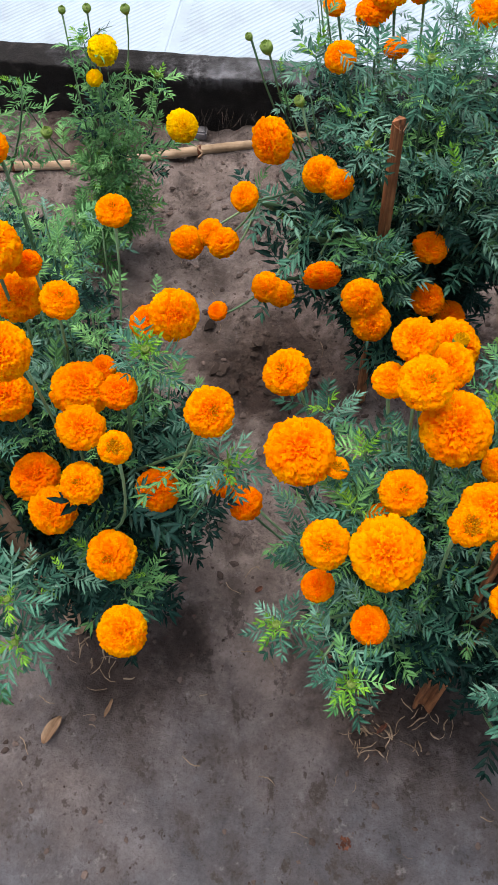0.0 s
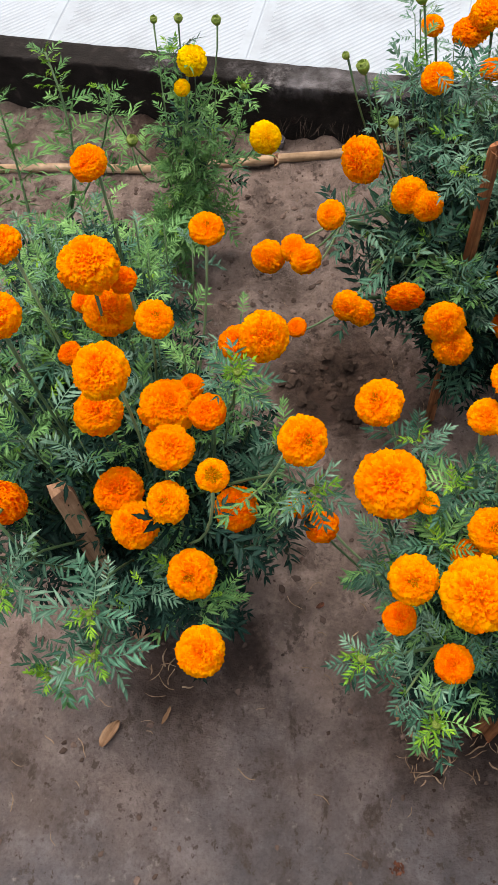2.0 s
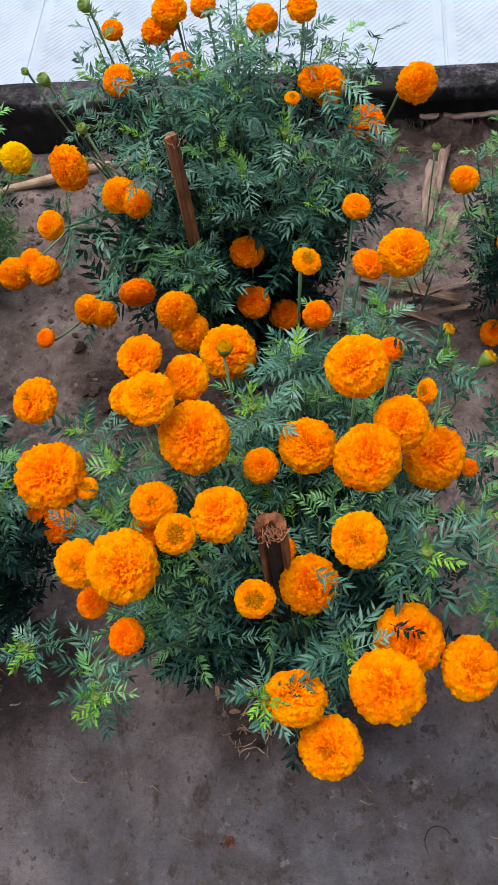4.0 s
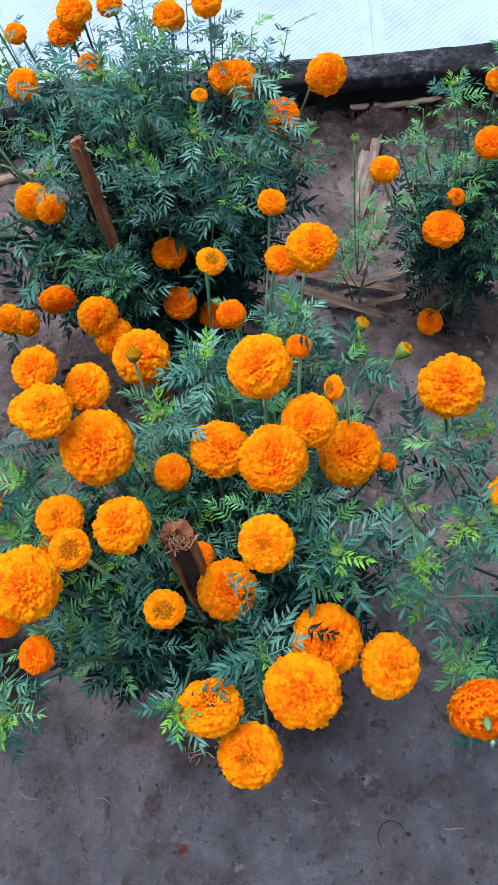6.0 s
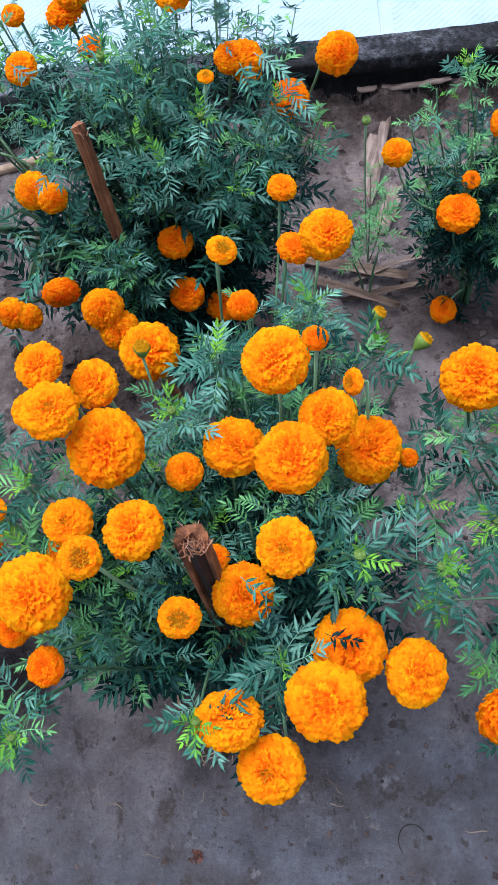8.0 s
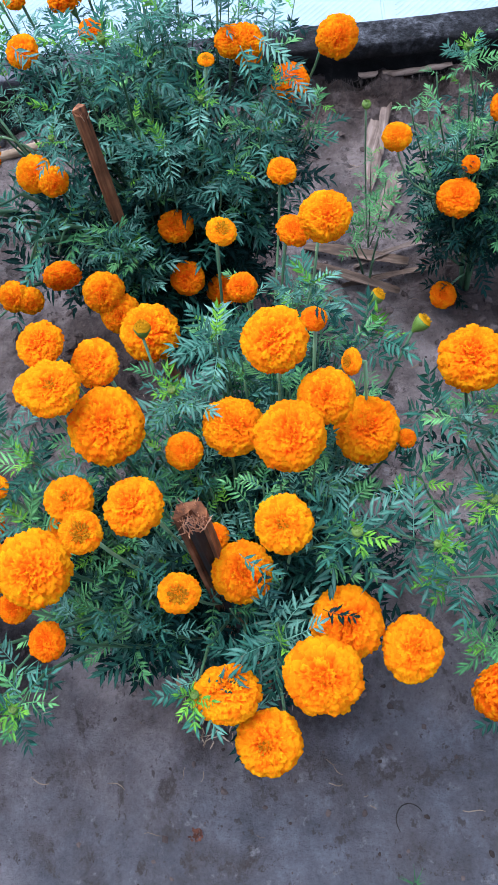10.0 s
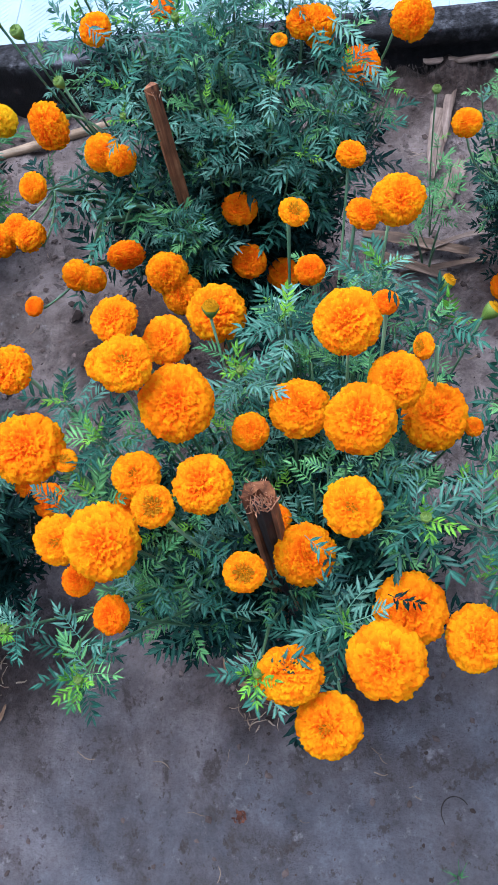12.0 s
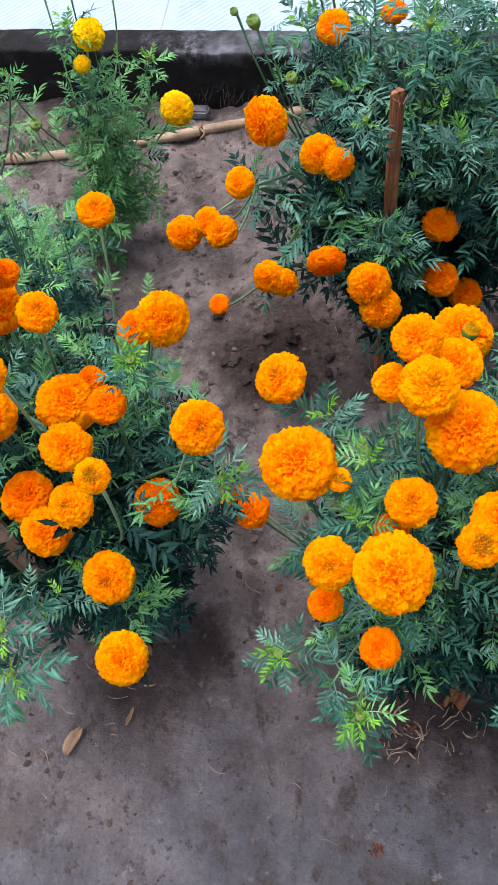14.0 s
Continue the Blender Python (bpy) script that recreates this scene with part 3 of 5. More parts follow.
    def finish(self):
        for kind, some in self.rest.items():
            verts, faces, ribs, tones = [], [], [], []
            for k, m in some:
                v, f, r = FROND_SHAPES[kind][k]
                ribs += r
                tones += [self.rng.random()] * len(v)
                b = len(verts)
                verts += [m @ p for p in v]
                faces += [tuple(b + i for i in q) for q in f]
            me = frond_mesh("foliage", verts, faces, ribs, kind)
            me.attributes.new("tone", "FLOAT", "POINT").data.foreach_set("value", tones)
            ob = part("foliage", me, self.root)
            tagged(ob, kind="stuff")


# ---- ground, wall, paving ----
def spread_axis(fine_from, fine_to, step, far):
    """Even steps where the earth is seen, growing steps out to the distance."""
    mid = list(np.arange(fine_from, fine_to + step / 2, step))
    gap, lo, hi = step, [fine_from], [fine_to]
    while hi[-1] < far:
        gap *= 1.6
        lo.append(lo[-1] - gap)
        hi.append(hi[-1] + gap)
    return lo[:0:-1] + mid + hi[1:]


def wall_front(x):
    return 1.90 - 0.185 * x


def earth_height(x, y):
    rim = wall_front(x)
    loose = min(1.0, max(0.0, (y - 0.45) / 0.35))
    p = Vector((x, y, 0))
    z = 0.005 * noise.noise(p * 3.0) + 0.005 * noise.noise(p * 12) + 0.003 * noise.noise(p * 27)
    lump = noise.multi_fractal(p * 11 + Vector((3, 7, 1)), 0.9, 2.1, 4)
    z += loose * (0.022 * (lump - 0.8) + 0.012 * noise.noise(p * 6.5) + 0.010 * abs(noise.noise(p * 19)))
    z += (1 - loose) * (0.0024 * noise.noise(p * 45) + 0.0035 * noise.noise(p * 18 + Vector((2, 5, 8))))
    # trampled pits and small hollows in the crust
    pit = noise.noise(p * 21 + Vector((9, 2, 4)))
    z -= 0.018 * max(0.0, pit - 0.30)
    # the hollow between the rows
    z -= 0.035 * math.exp(-(((x - 0.10) / 0.13) ** 2 + ((y - 1.12) / 0.07) ** 2))
    z += 0.02 * math.exp(-(((x - 0.0) / 0.2) ** 2 + ((y - 1.26) / 0.06) ** 2))
    # earth heaped against the foot of the wall where it has crumbled
    if x > 0.45:
        z += min(1.0, (x - 0.45) / 0.2) * 0.066 * math.exp(-(((y - rim) / 0.085) ** 2)) * (0.85 + 0.45 * noise.noise(p * 16) + 0.35 * noise.noise(p * 38))
    if y > rim + 0.03:
        z = min(z, -0.01)
    if abs(x) > 3 or y < -1.5 or y > 3:
        z = -0.01
    return z


gx = spread_axis(-1.15, 1.6, 0.0095, 900)
gy = spread_axis(-0.35, 2.0, 0.0095, 900)
gv = [(x, y, earth_height(x, y)) for y in gy for x in gx]
gw = len(gx)
gf = [(b * gw + a, b * gw + a + 1, (b + 1) * gw + a + 1, (b + 1) * gw + a) for b in range(len(gy) - 1) for a in range(gw - 1)]
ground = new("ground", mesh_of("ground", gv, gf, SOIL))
tagged(ground, "grey-brown trodden bare soil, lumpy and damp between plants", "soil", kind="structure")

# loose crumbs of earth
crng = random.Random(5)
cv, cf, cs = [], [], []
ico = ((1, 0, 0), (-1, 0, 0), (0, 1, 0), (0, -1, 0), (0, 0, 1), (0, 0, -1), (0.6, 0.6, 0.6), (-0.6, 0.6, 0.6), (0.6, -0.6, 0.6), (-0.6, -0.6, 0.6))
ico_faces = ((0, 6, 8), (0, 2, 6), (2, 7, 6), (1, 7, 2), (1, 9, 7), (3, 8, 9), (0, 8, 3), (1, 3, 9), (4, 6, 7), (4, 8, 6), (4, 9, 8), (4, 7, 9), (0, 5, 2), (2, 5, 1), (1, 5, 3), (3, 5, 0))
for k in range(7000):
    x, y = crng.uniform(-1.0, 1.5), crng.uniform(-0.2, 1.85)
    if k < 240:
        # broken clods in the dug hollows
        x, y = crng.gauss(0.09, 0.08), crng.gauss(1.12, 0.055)
        if k % 3 == 0:
            x, y = crng.gauss(0.24, 0.06), crng.gauss(0.36, 0.04)
    if y > wall_front(x) - 0.01:
        continue
    thick = 0.45 + 0.55 * min(1, max(0, (y - 0.4) / 0.4))
    if crng.random() > thick * (0.35 + 0.9 * max(0, noise.noise(Vector((x * 5, y * 5, 3))) + 0.35)):
        continue
    r = (0.0014 + 0.0078 * crng.random() ** (2.2 if k < 240 else 3.0)) * (0.45 + 0.55 * thick)
    b, z = len(cv), earth_height(x, y)
    if k < 240:
        r *= 1.6
    w = crng.uniform(0, 6.28)
    for p in ico:
        s = r * crng.uniform(0.7, 1.3)
        cv.append((x + s * (p[0] * math.cos(w) - 1.3 * p[1] * math.sin(w)), y + s * (p[0] * math.sin(w) + 1.3 * p[1] * math.cos(w)), z + r * 0.25 + 0.7 * s * p[2]))
    cf += [tuple(b + i for i in q) for q in ico_faces]
    cs += [1 if k < 240 else 0] * len(ico_faces)
tagged(new("soil_crumbs", mesh_of("soil_crumbs", cv, cf, [CLOD, CLOD_DAMP], False, cs)), "loose brown crumbs of earth on the bed", "soil crumbs", kind="stuff")

ALONG, BACK = Vector((0.983, -0.182, 0)), Vector((0.182, 0.983, 0))
FOOT = Vector((0.0, 1.90, 0.0))
WALL_TOP, WALL_THICK = 0.17, 0.085


def on_wall(u, v, z):
    return FOOT + ALONG * u + BACK * v + Vector((0, 0, z))


def build_wall():
    """A low plastered kerb wall, rough all over; beyond the bush its face has broken away above a ledge."""
    # outline of the section: front foot, front top, back top, back foot
    verts, faces = [], []
    us = list(np.arange(-6, -1.25, 0.25)) + list(np.arange(-1.25, 1.75, 0.011)) + list(np.arange(1.75, 6, 0.25))
    sec = [(0, -0.06), (0, 0.0), (0, 0.02), (0, 0.04), (0, 0.055), (0, 0.07), (0, 0.085), (0, 0.1), (0, 0.115), (0, 0.13), (0, 0.145), (0, 0.158), (0, 0.166), (0.002, 0.1692)]
    sec += [(0.007, WALL_TOP), (0.03, WALL_TOP), (0.05, WALL_TOP), (0.07, WALL_TOP), (WALL_THICK, WALL_TOP - 0.003), (WALL_THICK, 0.08), (WALL_THICK, -0.06)]
    for u in us:
        for v, z in sec:
            p = Vector((u, v * 3, z))
            push = 0.006 * noise.noise(p * 9) + 0.0035 * noise.noise(p * 33)
            broken = min(1.0, max(0.0, (u - 0.62 + 0.05 * noise.noise(Vector((u * 9, 1, 2)))) / 0.06))
            if v < 0.005 and broken > 0:
                edge = 0.128 + 0.012 * noise.noise(Vector((u * 7, 4, 4)))
                sill = 0.075 + 0.008 * noise.noise(Vector((u * 8, 9, 4)))
                if sill < z < edge:
                    push -= 0.032 * broken
                elif z <= sill:
                    push -= 0.004 * broken
            lift = 0.005 * noise.noise(Vector((u * 6, v * 20, 0.5))) + 0.0025 * noise.noise(Vector((u * 30, v * 60, 1.5))) if z > 0.15 else 0
            if v < 0.005:
                verts.append(on_wall(u, v - push, z + lift))
            else:
                verts.append(on_wall(u, v, z + lift))
    n = len(sec)
    for a in range(len(us) - 1):
        for b in range(n - 1):
            faces.append((a * n + b, (a + 1) * n + b, (a + 1) * n + b + 1, a * n + b + 1))
    ob = new("wall_north", mesh_of("wall_north", verts, faces, WALL))
    return tagged(ob, "low grey plastered wall blackened by algae, edge crumbling", "wall", kind="structure")


build_wall()


def tile_mesh(size):
    """A white paving tile, with a plain border and raised ribs at 45 degrees."""
    verts, faces = [], []
    h, t = size / 2 - 0.0004, 0.03
    for k, z in ((h, -t), (h, -0.003), (h - 0.003, 0.0)):
        verts += [Vector((-k, -k, z)), Vector((k, -k, z)), Vector((k, k, z)), Vector((-k, k, z))]
    for a in (0, 4):
        for b in range(4):
            c = (b + 1) % 4
            faces.append((a + b, a + c, a + 4 + c, a + 4 + b))
    faces.append((8, 9, 10, 11))
    inner, pitch, wide, tall = h - 0.026, 0.0140, 0.0042, 0.0012
    r2 = math.sqrt(0.5)
    k = -int(2 * inner * r2 / pitch)
    while k * pitch < 2 * inner * r2:
        off = k * pitch
        reach = inner * 2 * r2 - abs(off)
        if reach > 0.01:
            d, q = Vector((r2, r2, 0)), Vector((-r2, r2, 0))
            b = len(verts)
            for s in (-1, 1):
                e = q * off + d * (s * (reach - 0.006))
                verts += [e - q * wide, e - q * wide * 0.45 + Vector((0, 0, tall)), e + q * wide * 0.45 + Vector((0, 0, tall)), e + q * wide]
            for a in range(3):
                faces.append((b + a, b + 4 + a, b + 5 + a, b + a + 1))
            faces += [(b, b + 1, b + 2, b + 3), (b + 7, b + 6, b + 5, b + 4)]
        k += 1
    return mesh_of("tile", verts, faces, TILE, False)


PITCH = 0.574
pavement = tagged(thing("pavement", (0, 0, 0), "white ribbed cement tiles laid behind the low wall", "paving", kind="structure"), kind="structure")
ribbed = tile_mesh(PITCH - 0.003)
for a in range(-5, 6):
    for b in range(4):
        at = on_wall(-0.21 + PITCH * (a + 0.5), WALL_THICK + 0.006 + PITCH * (b + 0.5), 0.10)
        part("tile", ribbed, pavement, Matrix.Translation(at) @ basis(ALONG, (0, 0, 1)))
# mortar bed under the tiles
bed_v = [on_wall(u, v, z) for z in (-0.05, 0.0975) for u, v in ((-6, WALL_THICK + 0.001), (6, WALL_THICK + 0.001), (6, 6), (-6, 6))]
part("bed", mesh_of("bed", bed_v, [(4, 5, 6, 7), (0, 1, 5, 4), (1, 2, 6, 5), (2, 3, 7, 6), (3, 0, 4, 7)], TILE, False), pavement)


# ---- stakes, cane and litter ----
def stake(x, y, top, width, label, pale=False, hollow=False, turn=0.0, lean=(0, 0), seed=1, low=-0.02):
    """A split stake driven into the soil beside a plant, its head frayed."""
    rng = random.Random(seed)
    root = thing("wooden_stake", (x, y, 0), label, "stake", "stakes beside the plants")
    if hollow:
        ring = [(-1, 0.1), (-0.85, 0.75), (-0.2, 1.0), (0.6, 0.85), (1.0, 0.2), (0.85, -0.55), (0.55, -0.3), (0.1, 0.25), (-0.4, 0.2), (-0.65, -0.35), (-0.95, -0.4)]
    else:
        ring = [(-1, -0.45), (-0.92, 0.4), (-0.3, 0.62), (0.5, 0.5), (1.0, 0.15), (0.93, -0.5), (0.2, -0.58)]
    n, rows = len(ring), 14
    verts, faces = [], []
    for k in range(rows):
        z = low + (top - low) * k / (rows - 1)
        bow = Vector((lean[0] * z, lean[1] * z, 0))
        for j, (a, b) in enumerate(ring):
            s = width / 2 * (1 + 0.10 * noise.noise(Vector((j * 1.7, z * 9, seed))))
            w = turn + 0.1 * z
            end = rng.uniform(-0.012, 0.008) if k == rows - 1 else 0
            verts.append(Vector((s * (a * math.cos(w) - b * math.sin(w)), s * (a * math.sin(w) + b * math.cos(w)), z + end)) + bow)
    for k in range(rows - 1):
        for j in range(n):
            i = (j + 1) % n
            faces.append((k * n + j, k * n + i, (k + 1) * n + i, (k + 1) * n + j))
    faces.append(tuple(range((rows - 1) * n, rows * n)))
    part("shaft", mesh_of("shaft", verts, faces, STAKE_PALE if pale else STAKE, False), root)
    topmost = Vector((lean[0] * top, lean[1] * top, top))
    if hollow:
        cv = [p + topmost for p in tube([(0, 0.0, -0.5), (0, 0, -0.1), (0, 0, -0.012)], [width * 0.3] * 3, 7)[0]]
        cf = tube([(0, 0, 0), (0, 0, 0.1), (0, 0, 0.2)], [1] * 3, 7)[1]
        part("pith", mesh_of("pith", cv, cf, CORE, False), root, None, "dark rotted pith")
    fv, ff = [], []
    for k in range(130 if hollow else 12):
        a, r = rng.uniform(0, 6.28), width * 0.48 * math.sqrt(rng.random())
        p = topmost + Vector((r * math.cos(a), r * math.sin(a), -0.014))
        q = p + Vector((rng.uniform(-0.008, 0.008), rng.uniform(-0.008, 0.008), rng.uniform(0.008, 0.017)))
        v, f = tube([p, q], [0.0009, 0.0003], 3)
        b = len(fv)
        fv += v
        ff += [tuple(b + i for i in g) for g in f]
    fray = part("frayed_fibre", mesh_of("frayed_fibre", fv, ff, FRAY if hollow else STAKE_PALE, False), root, None, "frayed pale fibres")
    tagged(fray, "frayed pale fibres", kind="stuff")
    return root


stake(0.322, 0.366, 0.800, 0.034, "weathered brown hollow stake with a frayed top beside a marigold", False, True, -0.25, (0.010, 0.014), 3)
stake(0.268, 1.037, 0.755, 0.021, "reddish brown split wooden stake among the tall marigold", False, False, 0.5, (0, 0), 5)
stake(-0.315, 0.535, 0.66, 0.030, "pale brown sawn wooden stake in the front marigold", True, False, 0.35, (0, 0), 8)


def cane():
    """The dry cane that lies before the wall, with its joints."""
    root = thing("bamboo_cane", (0, 1.8, 0), "long pale dry cane lying on soil along the wall", "cane")
    rng = random.Random(4)
    way = [(-1.35, 1.815, 0.014), (-0.85, 1.80, 0.014), (-0.39, 1.79, 0.014), (0.06, 1.826, 0.02), (0.26, 1.858, 0.028)]
    pts, rad = [], []
    for a, b in zip(way, way[1:]):
        for k in range(12):
            s = k / 12
            pts.append(Vector(a).lerp(Vector(b), s) - Vector((0, 1.8, 0)) + Vector((0, 0.002 * math.sin(7 * s + a[0] * 9), 0)))
    pts.append(Vector(way[-1]) - Vector((0, 1.8, 0)))
    for k in range(len(pts)):
        rad.append(0.0118 * (1 + 0.04 * math.sin(k * 1.7)) * (1.14 if k % 13 == 6 else 1.0))
    part("shaft", mesh_of("shaft", *tube(pts, rad, 12), CANE), root)
    for k in range(6, len(pts) - 2, 13):
        d = (pts[k + 1] - pts[k]).normalized()
        part("node", mesh_of("node", *tube([pts[k] - d * 0.006, pts[k] - d * 0.002, pts[k] + d * 0.002, pts[k] + d * 0.006], [0.0125, 0.0146, 0.0146, 0.0125], 12), RUST), root, None, "dark joint ring of the cane")
    # a twist of dry stalk round it, and the twig that hangs under it
    c = Vector((-0.088, 0.012, 0.016))
    loop = [c + Vector((0.006 * math.sin(3 * w), 0.016 * math.cos(w), 0.016 * math.sin(w))) for w in np.linspace(-0.6, 6.5, 22)]
    part("tie", mesh_of("tie", *tube(loop, [0.0028] * 22, 5), DRY_LEAF), root, None, "brown dry stalk tied round the cane")


cane()


def blade(name, x, y, turn, length, width, mat, label, category, arch=0.25, seed=0, lift=0.003, curl=0.4, group="", full=0.6):
    """A dry leaf or strip of husk that lies on the soil, curled along its midrib."""
    rng = random.Random(seed)
    rows, cols = 10, 5
    top, low = [], []
    for a in range(rows):
        s = a / (rows - 1)
        w = width * (math.sin(math.pi * (0.04 + 0.93 * s)) ** full) * rng.uniform(0.86, 1.1)
        for b in range(cols):
            u = 2 * b / (cols - 1) - 1
            z = arch * length * 0.25 * math.sin(math.pi * s) + curl * width * u * u * 0.5 + 0.0012 * math.sin(9 * s + 5 * u)
            top.append(Vector(((s - 0.5) * length, u * w / 2 + 0.06 * length * math.sin(2.5 * s + seed), z + 0.0012)))
    low = [p - Vector((0, 0, 0.0012)) for p in top]
    verts, faces, n = top + low, [], rows * cols
    for a in range(rows - 1):
        for b in range(cols - 1):
            q = a * cols + b
            faces.append((q, q + cols, q + cols + 1, q + 1))
            faces.append((n + q, n + q + 1, n + q + cols + 1, n + q + cols))
    rim = [b for b in range(cols)] + [a * cols + cols - 1 for a in range(1, rows)] + [(rows - 1) * cols + b for b in range(cols - 2, -1, -1)] + [a * cols for a in range(rows - 2, 0, -1)]
    for k in range(len(rim)):
        i, j = rim[k], rim[(k + 1) % len(rim)]
        faces.append((i, j, n + j, n + i))
    ob = new(name, mesh_of(name, verts, faces, mat))
    ob.matrix_world = Matrix.Translation((x, y, earth_height(x, y) + lift)) @ Matrix.Rotation(radians(turn), 4, "Z")
    return tagged(ob, label, category, group)


blade("dry_leaf", -0.356, 0.346, 62, 0.055, 0.023, DRY_LEAF, "tan curled dry leaf on the trodden soil", "dry leaf", 0.3, 1)
blade("dry_leaf", -0.315, 0.56, -35, 0.05, 0.020, DRY_LEAF, "pale dry leaf under the front marigold", "dry leaf", 0.4, 2)
blade("dry_leaf", -0.256, 0.383, 70, 0.035, 0.008, DRY_LEAF, "small rusty dry leaf on soil", "dry leaf", 0.4, 3)
blade("dry_leaf", 0.03, 0.60, 30, 0.018, 0.010, RUST, "small dark dry leaf in the gap between plants", "dry leaf", 0.4, 4)
blade("dry_husk", 0.868, 1.580, 63, 0.33, 0.050, HUSK, "broad pale dry husk lying on soil below the wall", "dry husk", 0.10, 6, 0.012, 0.22, full=0.8)
blade("dry_husk", 0.905, 1.640, 70, 0.26, 0.026, HUSK, "narrow pale dry husk beside a broader one", "dry husk", 0.15, 7, 0.012, 0.3, full=0.7)
blade("dry_husk", 0.842, 1.400, 64, 0.15, 0.040, HUSK, "short torn pale dry husk under a loose marigold", "dry husk", 0.2, 14, 0.01, 0.3, full=0.35)
blade("dry_husk", 0.72, 1.26, -22, 0.24, 0.030, STRIP, "brown dry strip of husk lying on soil", "dry husk", 0.2, 9, 0.008, 0.5, full=0.22)
blade("dry_husk", 0.70, 1.20, -38, 0.22, 0.024, STRIP, "brown dry strip of husk lying on soil", "dry husk", 0.25, 10, 0.006, 0.5, full=0.22)
blade("dry_husk", 0.77, 1.185, -8, 0.20, 0.016, STRIP, "brown dry strip of husk lying on soil", "dry husk", 0.15, 11, 0.006, 0.5, full=0.22)
blade("dry_husk", 0.79, 1.23, 4, 0.17, 0.014, HUSK, "pale thin dry stalk lying on soil", "dry husk", 0.15, 12, 0.012, 0.6, full=0.22)

for k, (x, y) in enumerate(((0.20, 0.36), (0.245, 0.33), (0.17, 0.40), (0.26, 0.40), (-0.24, 0.58), (-0.28, 0.53), (-0.22, 0.50), (0.16, 0.46), (0.64, 1.15), (0.86, 1.2))):
    blade("dry_leaf", x, y, 47 * k, 0.022 + 0.004 * (k % 3), 0.009, RUST if k % 2 else DRY_LEAF, "crumpled brown dry leaf on damp earth under the plants", "dry leaf", 0.5, 20 + k, group="fallen dry leaves")


def grass_tuft(x, y, blades):
    """A few green blades of grass that come up through the crust."""
    rng = random.Random(31)
    root = thing("grass_tuft", (x, y, earth_height(x, y)), "small tuft of green grass blades in the path", "grass")
    for _ in range(blades):
        a, size = rng.uniform(0, 6.28), rng.uniform(0.02, 0.05)
        tip = Vector((math.cos(a) * size * 0.7, math.sin(a) * size * 0.7, size * 0.8))
        pts = bend((0.003 * math.cos(a), 0.003 * math.sin(a), -0.002), (tip.x * 0.2, tip.y * 0.2, tip.z * 0.9), tip, 6)
        q = Vector((-math.sin(a), math.cos(a), 0))
        v, f = [], []
        for k, pt in enumerate(pts):
            w = 0.0016 * (1 - k / 5.3)
            v += [pt - q * w, pt + Vector((0, 0, 0.0004)), pt + q * w]
        for k in range(5):
            for e in (0, 1):
                f.append((3 * k + e, 3 * k + e + 1, 3 * k + e + 4, 3 * k + e + 3))
        part("blade", mesh_of("blade", v, f, LEAF_FRESH), root)


grass_tuft(0.503, 0.0, 9)

# fallen rusty flower scrap in the path
srng = random.Random(8)
sv, sf = [], []
for k in range(26):
    a, r = srng.uniform(0, 6.28), 0.011 * math.sqrt(srng.random())
    p = Vector((r * math.cos(a), r * math.sin(a), srng.uniform(0.0, 0.006)))
    d = Vector((srng.uniform(-1, 1), srng.uniform(-1, 1), srng.uniform(-0.1, 0.7))).normalized() * srng.uniform(0.004, 0.009)
    q = d.cross(Vector((0, 0, 1))).normalized() * 0.002
    b = len(sv)
    sv += [p - q, p + q, p + d + q * 0.6, p + d - q * 0.6]
    sf.append((b, b + 1, b + 2, b + 3))
scrap = new("withered_flower", mesh_of("withered_flower", sv, sf, RUST, False))
scrap.location = (0.162, 0.142, earth_height(0.162, 0.142) + 0.001)
tagged(scrap, "small withered rust-brown flower on the trodden soil", "withered flower")

# ring mark pressed into the soil; a dark tube stands in for its groove
ring_pts = [Vector((0.024 * math.cos(w), 0.027 * math.sin(w), 0)) for w in np.linspace(0.4, 5.9, 26)]
hoop = new("thin_hoop", mesh_of("thin_hoop", *tube(ring_pts, [0.0011] * 26, 5), CORE))
hoop.location = (0.522, 0.094, earth_height(0.522, 0.094) + 0.0008)
tagged(hoop, "thin dark ring mark pressed into the trodden soil", "hoop")

# broken grey brick at the foot of the wall
bm = bmesh.new()
bmesh.ops.create_cube(bm, size=1.0)
bmesh.ops.scale(bm, vec=(0.058, 0.030, 0.026), verts=bm.verts)
bmesh.ops.bevel(bm, geom=list(bm.edges), offset=0.004, segments=2, affect="EDGES")
for v in bm.verts:
    v.co += 0.002 * Vector((noise.noise(v.co * 60), noise.noise(v.co * 60 + Vector((5, 0, 0))), noise.noise(v.co * 60 + Vector((0, 5, 0)))))
brick_data = bpy.data.meshes.new("broken_brick")
bm.to_mesh(brick_data)
bm.free()
brick_data.materials.append(STONE)
brick = new("broken_brick", brick_data)
brick.matrix_world = pose(-0.098, 1.885, 0.016, 0, 4, -8)
tagged(brick, "small grey broken brick at the foot of the wall", "brick")

